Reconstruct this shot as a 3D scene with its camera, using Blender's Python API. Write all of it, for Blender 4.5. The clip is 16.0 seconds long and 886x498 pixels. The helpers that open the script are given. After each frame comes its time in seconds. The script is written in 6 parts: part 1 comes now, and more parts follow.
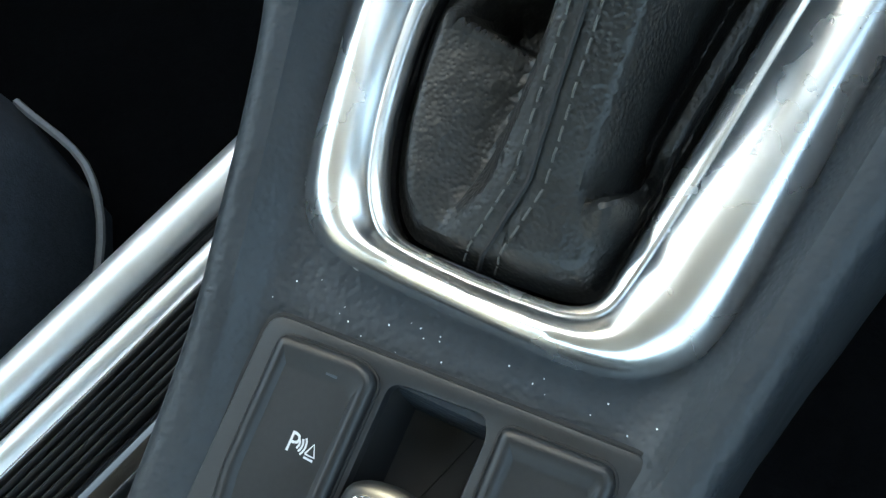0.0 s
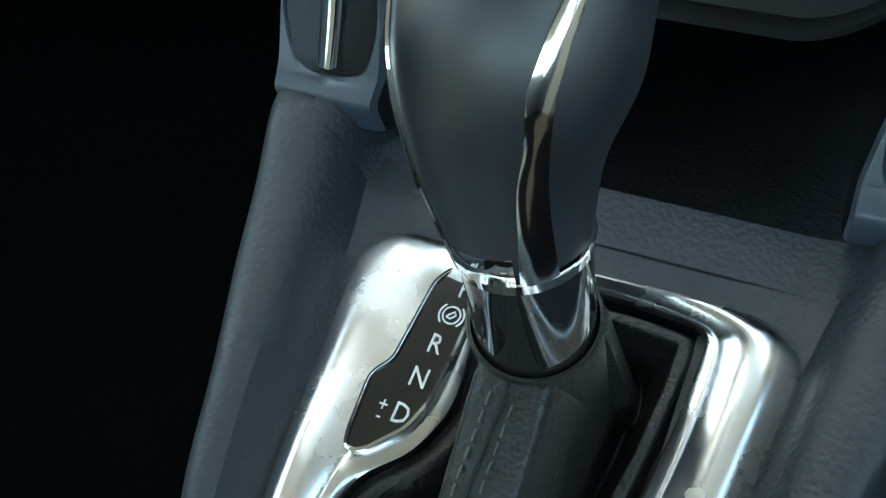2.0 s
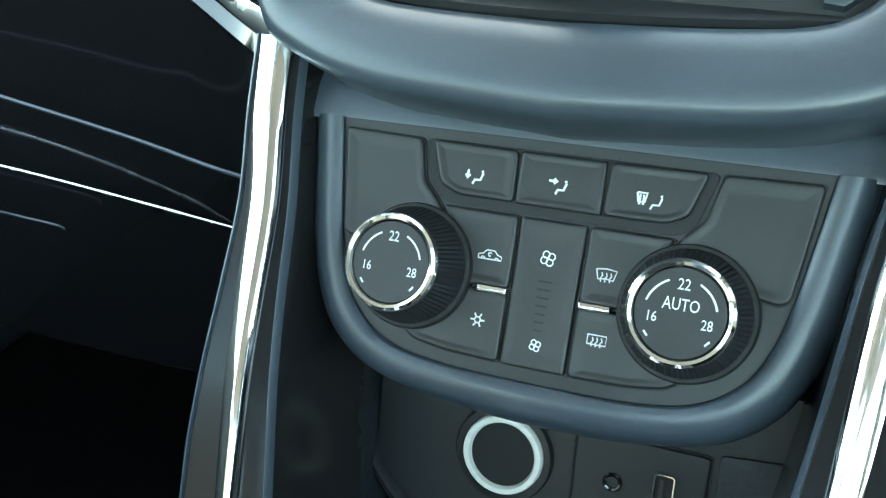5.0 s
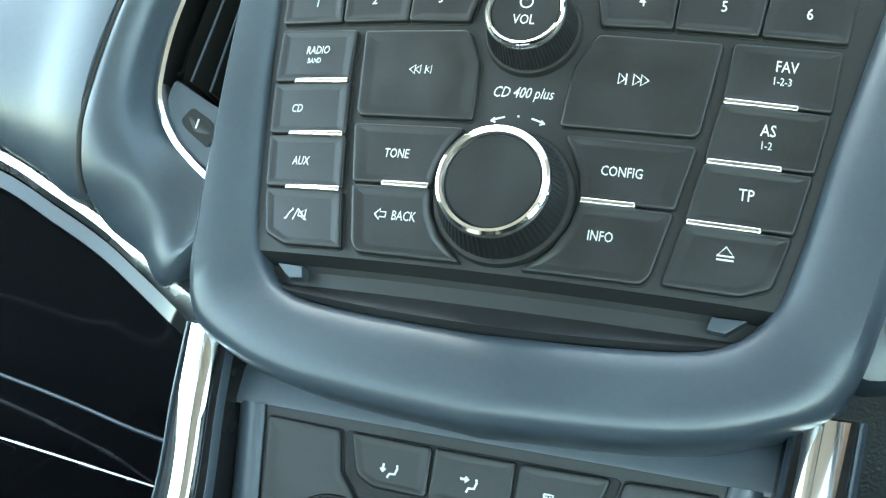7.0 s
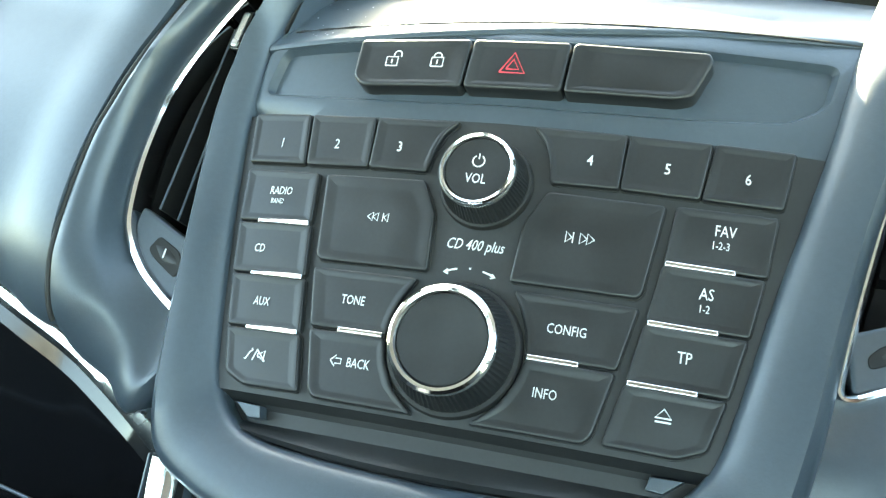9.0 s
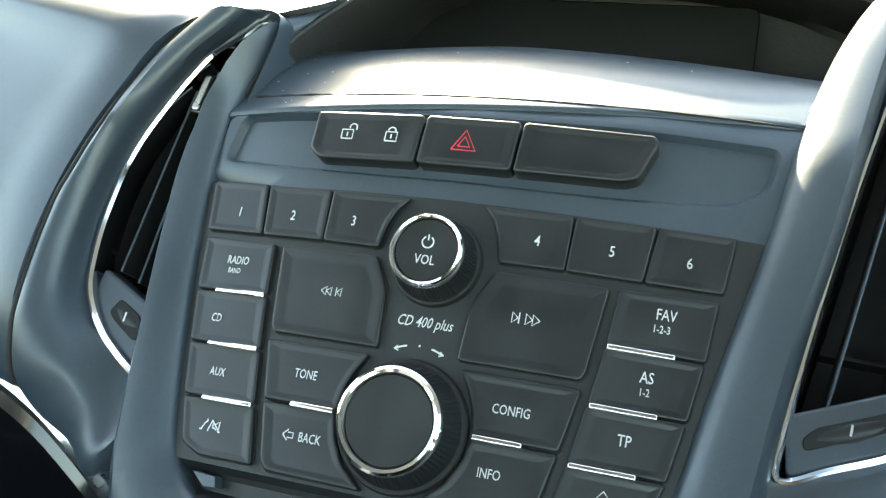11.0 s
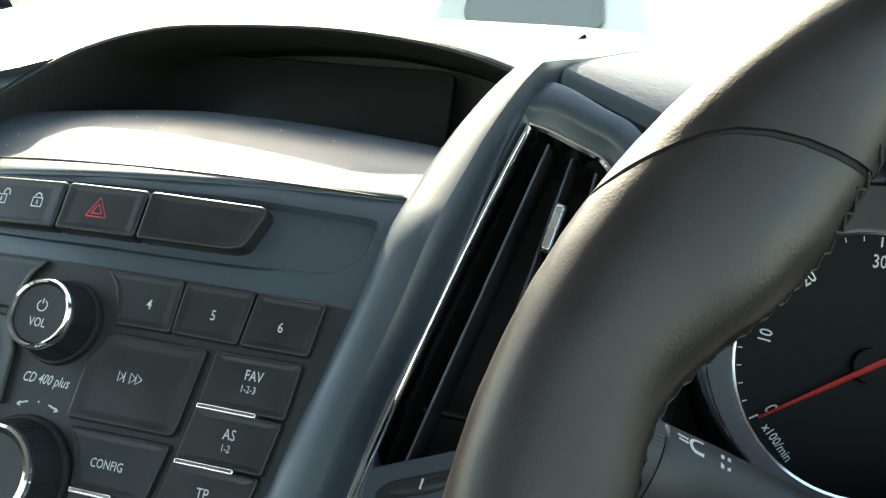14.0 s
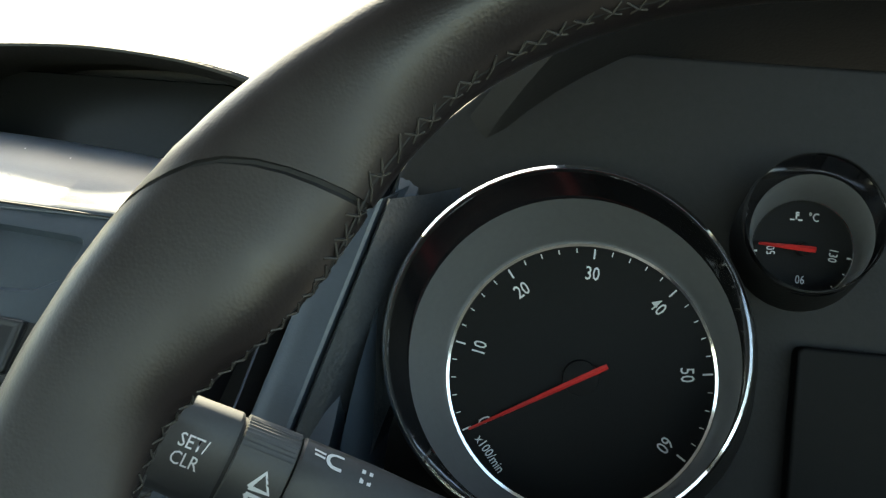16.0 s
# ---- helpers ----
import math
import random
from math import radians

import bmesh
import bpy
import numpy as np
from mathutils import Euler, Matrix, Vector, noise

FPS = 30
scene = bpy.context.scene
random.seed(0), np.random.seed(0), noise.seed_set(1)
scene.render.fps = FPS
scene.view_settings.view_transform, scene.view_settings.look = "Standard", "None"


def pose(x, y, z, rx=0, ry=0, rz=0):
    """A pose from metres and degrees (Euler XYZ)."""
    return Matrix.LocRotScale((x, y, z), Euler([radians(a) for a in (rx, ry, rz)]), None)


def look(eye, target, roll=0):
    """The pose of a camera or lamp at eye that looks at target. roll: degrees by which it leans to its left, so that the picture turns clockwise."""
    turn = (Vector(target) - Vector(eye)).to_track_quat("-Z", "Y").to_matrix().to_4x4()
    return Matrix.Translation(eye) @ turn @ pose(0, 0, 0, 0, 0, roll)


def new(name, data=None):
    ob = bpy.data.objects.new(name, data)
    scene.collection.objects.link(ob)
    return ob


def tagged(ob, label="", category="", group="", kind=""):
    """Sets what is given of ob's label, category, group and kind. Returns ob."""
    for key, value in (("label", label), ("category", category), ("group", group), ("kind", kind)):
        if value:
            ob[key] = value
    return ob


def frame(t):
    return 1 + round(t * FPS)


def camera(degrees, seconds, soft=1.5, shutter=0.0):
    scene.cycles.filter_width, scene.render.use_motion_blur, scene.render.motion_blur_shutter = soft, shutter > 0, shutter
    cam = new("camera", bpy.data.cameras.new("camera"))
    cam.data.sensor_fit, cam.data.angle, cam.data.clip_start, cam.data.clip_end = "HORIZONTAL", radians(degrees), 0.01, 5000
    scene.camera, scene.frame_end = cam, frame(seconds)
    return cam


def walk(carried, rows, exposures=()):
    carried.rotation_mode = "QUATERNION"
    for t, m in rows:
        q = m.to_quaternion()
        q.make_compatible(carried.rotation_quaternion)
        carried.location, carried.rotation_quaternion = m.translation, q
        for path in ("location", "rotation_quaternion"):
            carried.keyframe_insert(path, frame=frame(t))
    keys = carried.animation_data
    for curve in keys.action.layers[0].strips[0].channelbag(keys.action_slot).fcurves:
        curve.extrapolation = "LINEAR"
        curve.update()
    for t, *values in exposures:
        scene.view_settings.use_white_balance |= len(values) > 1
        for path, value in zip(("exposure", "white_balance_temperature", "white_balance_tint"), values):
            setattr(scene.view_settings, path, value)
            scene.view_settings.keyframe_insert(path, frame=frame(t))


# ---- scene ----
cam = camera(50.0, 16.0, soft=1.3)
PATH = [
    (0, 0.0518, -0.3905, 0.8099, 20.95, 9.40, 26.34),
    (0.5, 0.0528, -0.3807, 0.8191, 23.65, 9.53, 25.66),
    (1, 0.0543, -0.3719, 0.8345, 26.05, 9.92, 25.08),
    (1.5, 0.0574, -0.3600, 0.8478, 31.51, 8.99, 24.42),
    (2, 0.0608, -0.3497, 0.8619, 37.65, 7.76, 24.16),
    (2.5, 0.0620, -0.3413, 0.8739, 40.80, 6.37, 23.32),
    (3, 0.0688, -0.3350, 0.8857, 43.94, 6.59, 24.06),
    (3.5, 0.0706, -0.3268, 0.8991, 47.83, 6.25, 23.95),
    (4, 0.0727, -0.3281, 0.9171, 53.14, 4.74, 23.71),
    (4.2, 0.0734, -0.3283, 0.9204, 53.77, 4.63, 23.80),
    (6.3, 0.0788, -0.3363, 0.9426, 73.39, -1.71, 19.38),
    (6.5, 0.0799, -0.3350, 0.9464, 73.10, -1.44, 19.53),
    (7, 0.0813, -0.3330, 0.9617, 73.50, -0.76, 19.41),
    (7.5, 0.0840, -0.3315, 0.9789, 74.70, -1.37, 19.43),
    (8, 0.0861, -0.3305, 0.9868, 74.93, -1.69, 19.87),
    (8.5, 0.0925, -0.3305, 0.9922, 74.59, -1.20, 19.78),
    (8.7, 0.0926, -0.3298, 0.9978, 75.18, -1.31, 19.34),
    (10.8, 0.0997, -0.3250, 1.0352, 74.24, -2.04, 18.65),
    (11, 0.1049, -0.3232, 1.0394, 74.30, -2.02, 18.62),
    (11.5, 0.1238, -0.3178, 1.0527, 74.86, -1.89, 18.26),
    (12, 0.1390, -0.3135, 1.0497, 74.88, -2.15, 18.25),
    (12.5, 0.1690, -0.3125, 1.0552, 75.27, -2.16, 17.97),
    (13, 0.1950, -0.3090, 1.0591, 75.79, -2.54, 17.73),
    (13.5, 0.2147, -0.3079, 1.0624, 75.22, -3.18, 17.53),
    (14, 0.2414, -0.2988, 1.0731, 74.73, -2.69, 17.58),
    (14.5, 0.2742, -0.2884, 1.0860, 74.67, -2.53, 17.79),
    (15, 0.3053, -0.2798, 1.0854, 74.03, -2.39, 17.94),
    (15.5, 0.3390, -0.2666, 1.0877, 74.46, -1.86, 18.03),
    (16, 0.3644, -0.2606, 1.0866, 74.41, -1.70, 19.29),
]
walk(cam, [(t, pose(x, y, z, a, b, c)) for t, x, y, z, a, b, c in PATH],
     exposures=[(0.0, 3.6, 8400, -6), (1.5, 3.35, 8300, -9), (2.5, 3.5, 8900, -11), (4.2, 4.05, 8900, -12), (6.3, 4.25, 8500, -11), (8.7, 4.25, 8500, -9), (11.0, 3.45, 8600, -4), (12.5, 3.15, 8300, -3), (14.5, 2.55, 8500, -2), (16.0, 2.5, 8500, -2)])

# ---- sky and sun ----
SUN_UP, SUN_TURN = 36.8, -34.0  # degrees above the horizon; from straight ahead, towards the passenger's side
world = bpy.data.worlds.new("sky")
scene.world = world
world.use_nodes = True
wn = world.node_tree
sky = wn.nodes.new("ShaderNodeTexSky")
sky.sky_type = "NISHITA"
sky.sun_disc = False
sky.sun_elevation = radians(SUN_UP)
sky.sun_rotation = radians(SUN_TURN)
wn.nodes["Background"].inputs["Strength"].default_value = 0.15
wn.links.new(sky.outputs["Color"], wn.nodes["Background"].inputs["Color"])
sun_data = bpy.data.lights.new("sun", "SUN")
sun_data.energy, sun_data.angle, sun_data.color = 5.0, radians(0.6), (1.0, 0.95, 0.86)
sun = new("sun", sun_data)
s_el, s_az = radians(SUN_UP), radians(SUN_TURN)
sun.matrix_world = look((math.sin(s_az) * math.cos(s_el) * 6, math.cos(s_az) * math.cos(s_el) * 6, math.sin(s_el) * 6), (0, 0, 0))


# ---- materials ----
def material(name, color, rough=0.5, metal=0.0, grain=0.0, grain_size=0.001, vary=0.15, vary_size=0.05,
             coat=0.0, bump_kind="noise", rough_vary=0.0, spec=0.5, coat_rough=0.06):
    """A surface with colour variation at two scales, fine relief and uneven gloss, in metres."""
    m = bpy.data.materials.new(name)
    m.use_nodes = True
    nt = m.node_tree
    b = nt.nodes["Principled BSDF"]
    b.inputs["Roughness"].default_value = rough
    b.inputs["Metallic"].default_value = metal
    b.inputs["Coat Weight"].default_value = coat
    b.inputs["Coat Roughness"].default_value = coat_rough
    b.inputs["Specular IOR Level"].default_value = spec
    co = nt.nodes.new("ShaderNodeTexCoord")
    big = nt.nodes.new("ShaderNodeTexNoise")
    big.inputs["Scale"].default_value = 1.0 / vary_size
    big.inputs["Detail"].default_value = 4.0
    fine = nt.nodes.new("ShaderNodeTexNoise")
    fine.inputs["Scale"].default_value = 1.0 / max(grain_size * 2.5, 1e-5)
    fine.inputs["Detail"].default_value = 2.0
    for n in (big, fine):
        nt.links.new(co.outputs["Object"], n.inputs["Vector"])
    add = nt.nodes.new("ShaderNodeMath")
    add.operation = "ADD"
    nt.links.new(big.outputs["Fac"], add.inputs[0])
    nt.links.new(fine.outputs["Fac"], add.inputs[1])
    ramp = nt.nodes.new("ShaderNodeMapRange")
    ramp.inputs["From Min"].default_value, ramp.inputs["From Max"].default_value = 0.6, 1.4
    ramp.inputs["To Min"].default_value, ramp.inputs["To Max"].default_value = 1 - vary, 1 + vary
    nt.links.new(add.outputs[0], ramp.inputs["Value"])
    mix = nt.nodes.new("ShaderNodeVectorMath")
    mix.operation = "SCALE"
    mix.inputs[0].default_value = color
    nt.links.new(ramp.outputs[0], mix.inputs["Scale"])
    nt.links.new(mix.outputs[0], b.inputs["Base Color"])
    if rough_vary:
        rr = nt.nodes.new("ShaderNodeMapRange")
        rr.inputs["From Min"].default_value, rr.inputs["From Max"].default_value = 0.35, 0.65
        rr.inputs["To Min"].default_value = max(rough - rough_vary, 0.02)
        rr.inputs["To Max"].default_value = rough + rough_vary
        nt.links.new(big.outputs["Fac"], rr.inputs["Value"])
        nt.links.new(rr.outputs[0], b.inputs["Roughness"])
    if grain:
        bump = nt.nodes.new("ShaderNodeBump")
        bump.inputs["Strength"].default_value = 1.0
        bump.inputs["Distance"].default_value = grain
        if bump_kind == "noise":
            src = nt.nodes.new("ShaderNodeTexNoise")
            src.inputs["Scale"].default_value = 1.0 / grain_size
            src.inputs["Detail"].default_value = 3.0
            nt.links.new(src.outputs["Fac"], bump.inputs["Height"])
        else:
            src = nt.nodes.new("ShaderNodeTexVoronoi")
            src.inputs["Scale"].default_value = 1.0 / grain_size
            src.feature = "SMOOTH_F1" if bump_kind == "cells" else "DISTANCE_TO_EDGE"
            nt.links.new(src.outputs["Distance"], bump.inputs["Height"])
        nt.links.new(co.outputs["Object"], src.inputs["Vector"])
        nt.links.new(bump.outputs["Normal"], b.inputs["Normal"])
    return m


# Blue cast in this base colour stands in for sky reflected on charcoal plastic.
M_SOFT = material("soft_touch_plastic", (0.035, 0.049, 0.066), 0.42, grain=0.00006, grain_size=0.0009, vary=0.12, rough_vary=0.06, coat=0.45, coat_rough=0.3)
M_GRAIN = material("grained_plastic", (0.020, 0.025, 0.031), 0.5, grain=0.0003, grain_size=0.0016, vary=0.2, bump_kind="cells", rough_vary=0.05)
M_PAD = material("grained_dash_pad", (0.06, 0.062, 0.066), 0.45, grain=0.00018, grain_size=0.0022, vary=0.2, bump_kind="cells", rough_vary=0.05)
M_BUTTON = material("black_button_plastic", (0.0125, 0.0135, 0.0155), 0.42, grain=0.00002, grain_size=0.0006, vary=0.2, vary_size=0.02, rough_vary=0.07)
M_FACE = material("matt_faceplate_plastic", (0.015, 0.016, 0.018), 0.5, grain=0.00003, grain_size=0.0006, vary=0.2, rough_vary=0.06)
M_GAP = material("black_joint_plastic", (0.008, 0.008, 0.009), 0.7, vary=0.1)
M_GLOSS = material("gloss_black_plastic", (0.006, 0.006, 0.007), 0.12, vary=0.1, coat=0.5, rough_vary=0.05)
M_DARKCHROME = material("black_chrome", (0.10, 0.10, 0.105), 0.06, 0.9, vary=0.05, rough_vary=0.02)
M_FLANK = material("semi_gloss_flank", (0.012, 0.012, 0.013), 0.24, vary=0.1, spec=0.3, rough_vary=0.04)
M_CHROME = material("chrome", (0.86, 0.86, 0.87), 0.07, 1.0, vary=0.03, rough_vary=0.03)
M_SATIN = material("satin_silver_trim", (0.91, 0.91, 0.91), 0.25, 1.0, vary=0.04, vary_size=0.02, rough_vary=0.05, grain=0.000006, grain_size=0.0008)
M_ALU = material("aluminium_rail", (0.86, 0.87, 0.88), 0.42, 1.0, vary=0.03, vary_size=0.03, rough_vary=0.03)
M_LEATHER = material("black_leather", (0.0085, 0.0085, 0.0085), 0.46, grain=0.0003, grain_size=0.0011, vary=0.25, vary_size=0.02, bump_kind="cells", rough_vary=0.06)
M_RIM = material("smooth_wheel_leather", (0.0145, 0.0115, 0.0122), 0.4, grain=0.00005, grain_size=0.0008, vary=0.2, vary_size=0.03, bump_kind="cells", rough_vary=0.08)
# The grip's black is tinted blue to imitate the sky reflected in it.
M_KNOB = material("satin_black_grip", (0.010, 0.0118, 0.0155), 0.42, vary=0.3, vary_size=0.02, rough_vary=0.08, coat=0.4, coat_rough=0.4)
M_RING = material("pale_plastic_ring", (0.88, 0.87, 0.82), 0.35, vary=0.03)
M_PRINT = material("white_print", (0.60, 0.61, 0.62), 0.5, vary=0.04)
M_THREAD = material("grey_thread", (0.075, 0.074, 0.07), 0.7, vary=0.3, vary_size=0.003)
M_DARKTHREAD = material("dark_thread", (0.035, 0.032, 0.03), 0.7, vary=0.3, vary_size=0.003)
M_RED = material("red_print", (0.6, 0.05, 0.07), 0.5, vary=0.06)
M_NEEDLE = material("red_needle", (0.55, 0.03, 0.03), 0.35, vary=0.06)
M_DIAL = material("gauge_face_black", (0.0035, 0.0036, 0.004), 0.5, vary=0.1, spec=0.12)
M_CONE = material("gauge_cone_grey", (0.09, 0.093, 0.098), 0.38, vary=0.08, rough_vary=0.05)
M_SCREEN = material("dark_screen", (0.010, 0.0105, 0.0105), 0.22, vary=0.15, spec=0.25)
M_STALK = material("satin_stalk_plastic", (0.022, 0.023, 0.025), 0.5, grain=0.00003, grain_size=0.0006, vary=0.15, spec=0.7, rough_vary=0.05)
M_INLAY = material("dark_inlay_lacquer", (0.010, 0.011, 0.013), 0.2, vary=0.15, spec=0.22)
M_CLUSTER = material("matt_black_cluster", (0.011, 0.011, 0.0115), 0.6, grain=0.0001, grain_size=0.0015, vary=0.2, bump_kind="cells", spec=0.3)
M_HOODIN = material("hood_lining", (0.019, 0.0185, 0.018), 0.6, grain=0.0002, grain_size=0.002, vary=0.2, bump_kind="cells")
M_FABRIC = material("seat_cloth", (0.045, 0.055, 0.07), 0.85, grain=0.0004, grain_size=0.0012, vary=0.3, vary_size=0.02)
M_PIPING = material("seat_piping", (0.25, 0.26, 0.27), 0.6, vary=0.1)
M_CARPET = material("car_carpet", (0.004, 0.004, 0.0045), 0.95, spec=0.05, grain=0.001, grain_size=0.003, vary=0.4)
M_LINING = material("roof_lining", (0.42, 0.44, 0.47), 0.9, grain=0.0003, grain_size=0.002, vary=0.08)
M_ASPHALT = material("asphalt", (0.10, 0.10, 0.095), 0.85, grain=0.003, grain_size=0.01, vary=0.25, vary_size=1.5)
M_PAINT = material("pale_car_paint", (0.56, 0.58, 0.53), 0.3, vary=0.04, vary_size=0.5, coat=0.6)
# Base colour raised to grey so the pane looks washed out by glare.
M_GLASS = material("washed_out_car_glass", (0.15, 0.16, 0.15), 0.25, vary=0.05, vary_size=0.5)
M_TYRE = material("tyre_rubber", (0.02, 0.02, 0.02), 0.8, vary=0.2)
M_BANK = material("dry_grass", (0.42, 0.40, 0.27), 0.9, vary=0.35, vary_size=2.5)
M_LAMP_RED = material("lamp_red", (0.35, 0.02, 0.02), 0.2, vary=0.1)


# ---- building ----
def thing(name, m, label, category, kind="", group=""):
    ob = new(name)
    ob.empty_display_size = 0.02
    ob.matrix_world = m
    return tagged(ob, label, category, group, kind)


def part(name, bm, mat, parent=None, label="", smooth=True, angle=38):
    me = bpy.data.meshes.new(name)
    bmesh.ops.recalc_face_normals(bm, faces=bm.faces[:])
    if smooth:
        for f in bm.faces:
            f.smooth = True
        for e in bm.edges:
            if len(e.link_faces) == 2 and e.calc_face_angle(0) > radians(angle):
                e.smooth = False
    bm.to_mesh(me)
    bm.free()
    me.materials.append(mat)
    ob = new(name, me)
    ob.parent = parent
    if label:
        ob["label"] = label
    return ob


def loft(loops, closed=True, cap0=False, cap1=False, bm=None):
    """A skin over loops of equally many points."""
    bm = bm or bmesh.new()
    rows = [[bm.verts.new(p) for p in lp] for lp in loops]
    n = len(rows[0])
    for a, b in zip(rows, rows[1:]):
        for i in range(n if closed else n - 1):
            j = (i + 1) % n
            bm.faces.new((a[i], a[j], b[j], b[i]))
    if cap0:
        bm.faces.new(rows[0])
    if cap1:
        bm.faces.new(rows[-1])
    return bm


def mm(pts):
    return [(u * 0.001, v * 0.001) for u, v in pts]


def flip(pts):
    """The mirror image of an outline about the car's middle."""
    return [(-u, v) for u, v in reversed(pts)]


def rounded(pts, r, seg=4):
    """An outline with its corners rounded by r."""
    out, n = [], len(pts)
    for i in range(n):
        p0, p, p1 = Vector(pts[i - 1]), Vector(pts[i]), Vector(pts[(i + 1) % n])
        a, b = (p0 - p), (p1 - p)
        rr = min(r, a.length * 0.45, b.length * 0.45)
        a, b = p + a.normalized() * rr, p + b.normalized() * rr
        for k in range(seg + 1):
            t = k / seg
            q = a * (1 - t) ** 2 + p * 2 * t * (1 - t) + b * t * t
            out.append((q.x, q.y))
    return out


def inset(pts, d):
    """An outline drawn in by d."""
    n = len(pts)
    area = sum(pts[i - 1][0] * pts[i][1] - pts[i][0] * pts[i - 1][1] for i in range(n))
    s = 1 if area > 0 else -1
    out = []
    for i in range(n):
        p0, p, p1 = Vector(pts[i - 1]), Vector(pts[i]), Vector(pts[(i + 1) % n])
        e = ((p - p0).normalized() + (p1 - p).normalized())
        e = e.normalized() if e.length > 1e-9 else (p1 - p).normalized()
        out.append((p.x - e.y * d * s, p.y + e.x * d * s))
    return out


def flat(u, v):
    return 0.0


def slab(pts, front, back, bevel=0.0008, fn=flat, dish=0.0, bm=None):
    """A plate with an outline in u and v, from the depth back to front, with a rounded front edge."""
    loops = [[(u, back + fn(u, v), v) for u, v in pts]]
    for k in range(4):
        t = k / 3
        ring = inset(pts, bevel * (1 - math.cos(t * math.pi / 2)))
        loops.append([(u, front + bevel * (1 - math.sin(t * math.pi / 2)) + fn(u, v), v) for u, v in ring])
    ring = inset(pts, bevel + 0.0004)
    loops.append([(u, front + fn(u, v), v) for u, v in ring])
    cu, cv = sum(p[0] for p in ring) / len(ring), sum(p[1] for p in ring) / len(ring)
    shrink = lambda k: [(u + (cu - u) * k, v + (cv - v) * k) for u, v in ring]
    if dish:
        loops.append([(u, front + dish * 0.3 + fn(u, v), v) for u, v in shrink(0.08)])
        loops.append([(u, front + dish + fn(u, v), v) for u, v in shrink(0.17)])
    for k in (0.22, 0.5, 0.78):
        loops.append([(u, front + dish + fn(u, v), v) for u, v in shrink(k)])
    bm = loft(loops, True, False, False, bm)
    bm.verts.ensure_lookup_table()
    rim = bm.verts[-len(pts):]
    mid = bm.verts.new((cu, front + dish + fn(cu, cv), cv))
    for i in range(len(rim)):
        bm.faces.new((rim[i - 1], rim[i], mid))
    return bm


def sheet(xs, lo, hi, fn, rows=6, bm=None):
    """A curved sheet: for each x from lo(x) to hi(x), at the depth fn."""
    cols = []
    for x in xs:
        a, b = lo(x), hi(x)
        cols.append([(x, fn(x, a + (b - a) * k / rows), a + (b - a) * k / rows) for k in range(rows + 1)])
    return loft(cols, False, bm=bm)


def lathe(profile, n=48, centre=(0, 0, 0), bm=None, cap=True, squash=1.0):
    """A turned body about the y axis of its frame, from pairs of radius and depth."""
    cx, cy, cz = centre
    loops = [[(cx + r * math.cos(2 * math.pi * i / n), cy + y, cz + r * squash * math.sin(2 * math.pi * i / n)) for i in range(n)] for r, y in profile]
    return loft(loops, True, cap, cap, bm)


def tube(path, radius, n=8, bm=None, caps=True):
    """A round bar along a path; radius may be one number or one for each point."""
    pts = [Vector(p) for p in path]
    rs = radius if isinstance(radius, (list, tuple)) else [radius] * len(pts)
    loops, side = [], None
    for i, p in enumerate(pts):
        d = (pts[min(i + 1, len(pts) - 1)] - pts[max(i - 1, 0)]).normalized()
        if side is None:
            side = d.orthogonal().normalized()
        side = (side - d * side.dot(d)).normalized()
        up = d.cross(side)
        loops.append([p + (side * math.cos(2 * math.pi * k / n) + up * math.sin(2 * math.pi * k / n)) * rs[i] for k in range(n)])
    return loft(loops, True, caps, caps, bm)


def box(x0, x1, y0, y1, z0, z1, bevel=0.0, bm=None):
    own = bmesh.new()
    vs = [own.verts.new((x, y, z)) for x in (x0, x1) for y in (y0, y1) for z in (z0, z1)]
    for f in ((0, 1, 3, 2), (4, 6, 7, 5), (0, 4, 5, 1), (2, 3, 7, 6), (0, 2, 6, 4), (1, 5, 7, 3)):
        own.faces.new([vs[i] for i in f])
    bmesh.ops.recalc_face_normals(own, faces=own.faces[:])
    if bevel:
        bmesh.ops.bevel(own, geom=own.edges[:], offset=bevel, segments=3, profile=0.5, affect="EDGES")
    if bm is None:
        return own
    me = bpy.data.meshes.new("tmp")
    own.to_mesh(me)
    own.free()
    bm.from_mesh(me)
    bpy.data.meshes.remove(me)
    return bm


def spline(pts, n):
    """n points along a smooth curve through the given points of any dimension."""
    ps = [np.array(p, float) for p in pts]
    ps = [2 * ps[0] - ps[1]] + ps + [2 * ps[-1] - ps[-2]]
    out, m = [], len(ps) - 3
    for k in range(n):
        t = k / (n - 1) * m
        i = min(int(t), m - 1)
        t -= i
        a, b, c, d = ps[i:i + 4]
        out.append(tuple(0.5 * (2 * b + (c - a) * t + (2 * a - 5 * b + 4 * c - d) * t * t + (3 * b - a - 3 * c + d) * t ** 3)))
    return out


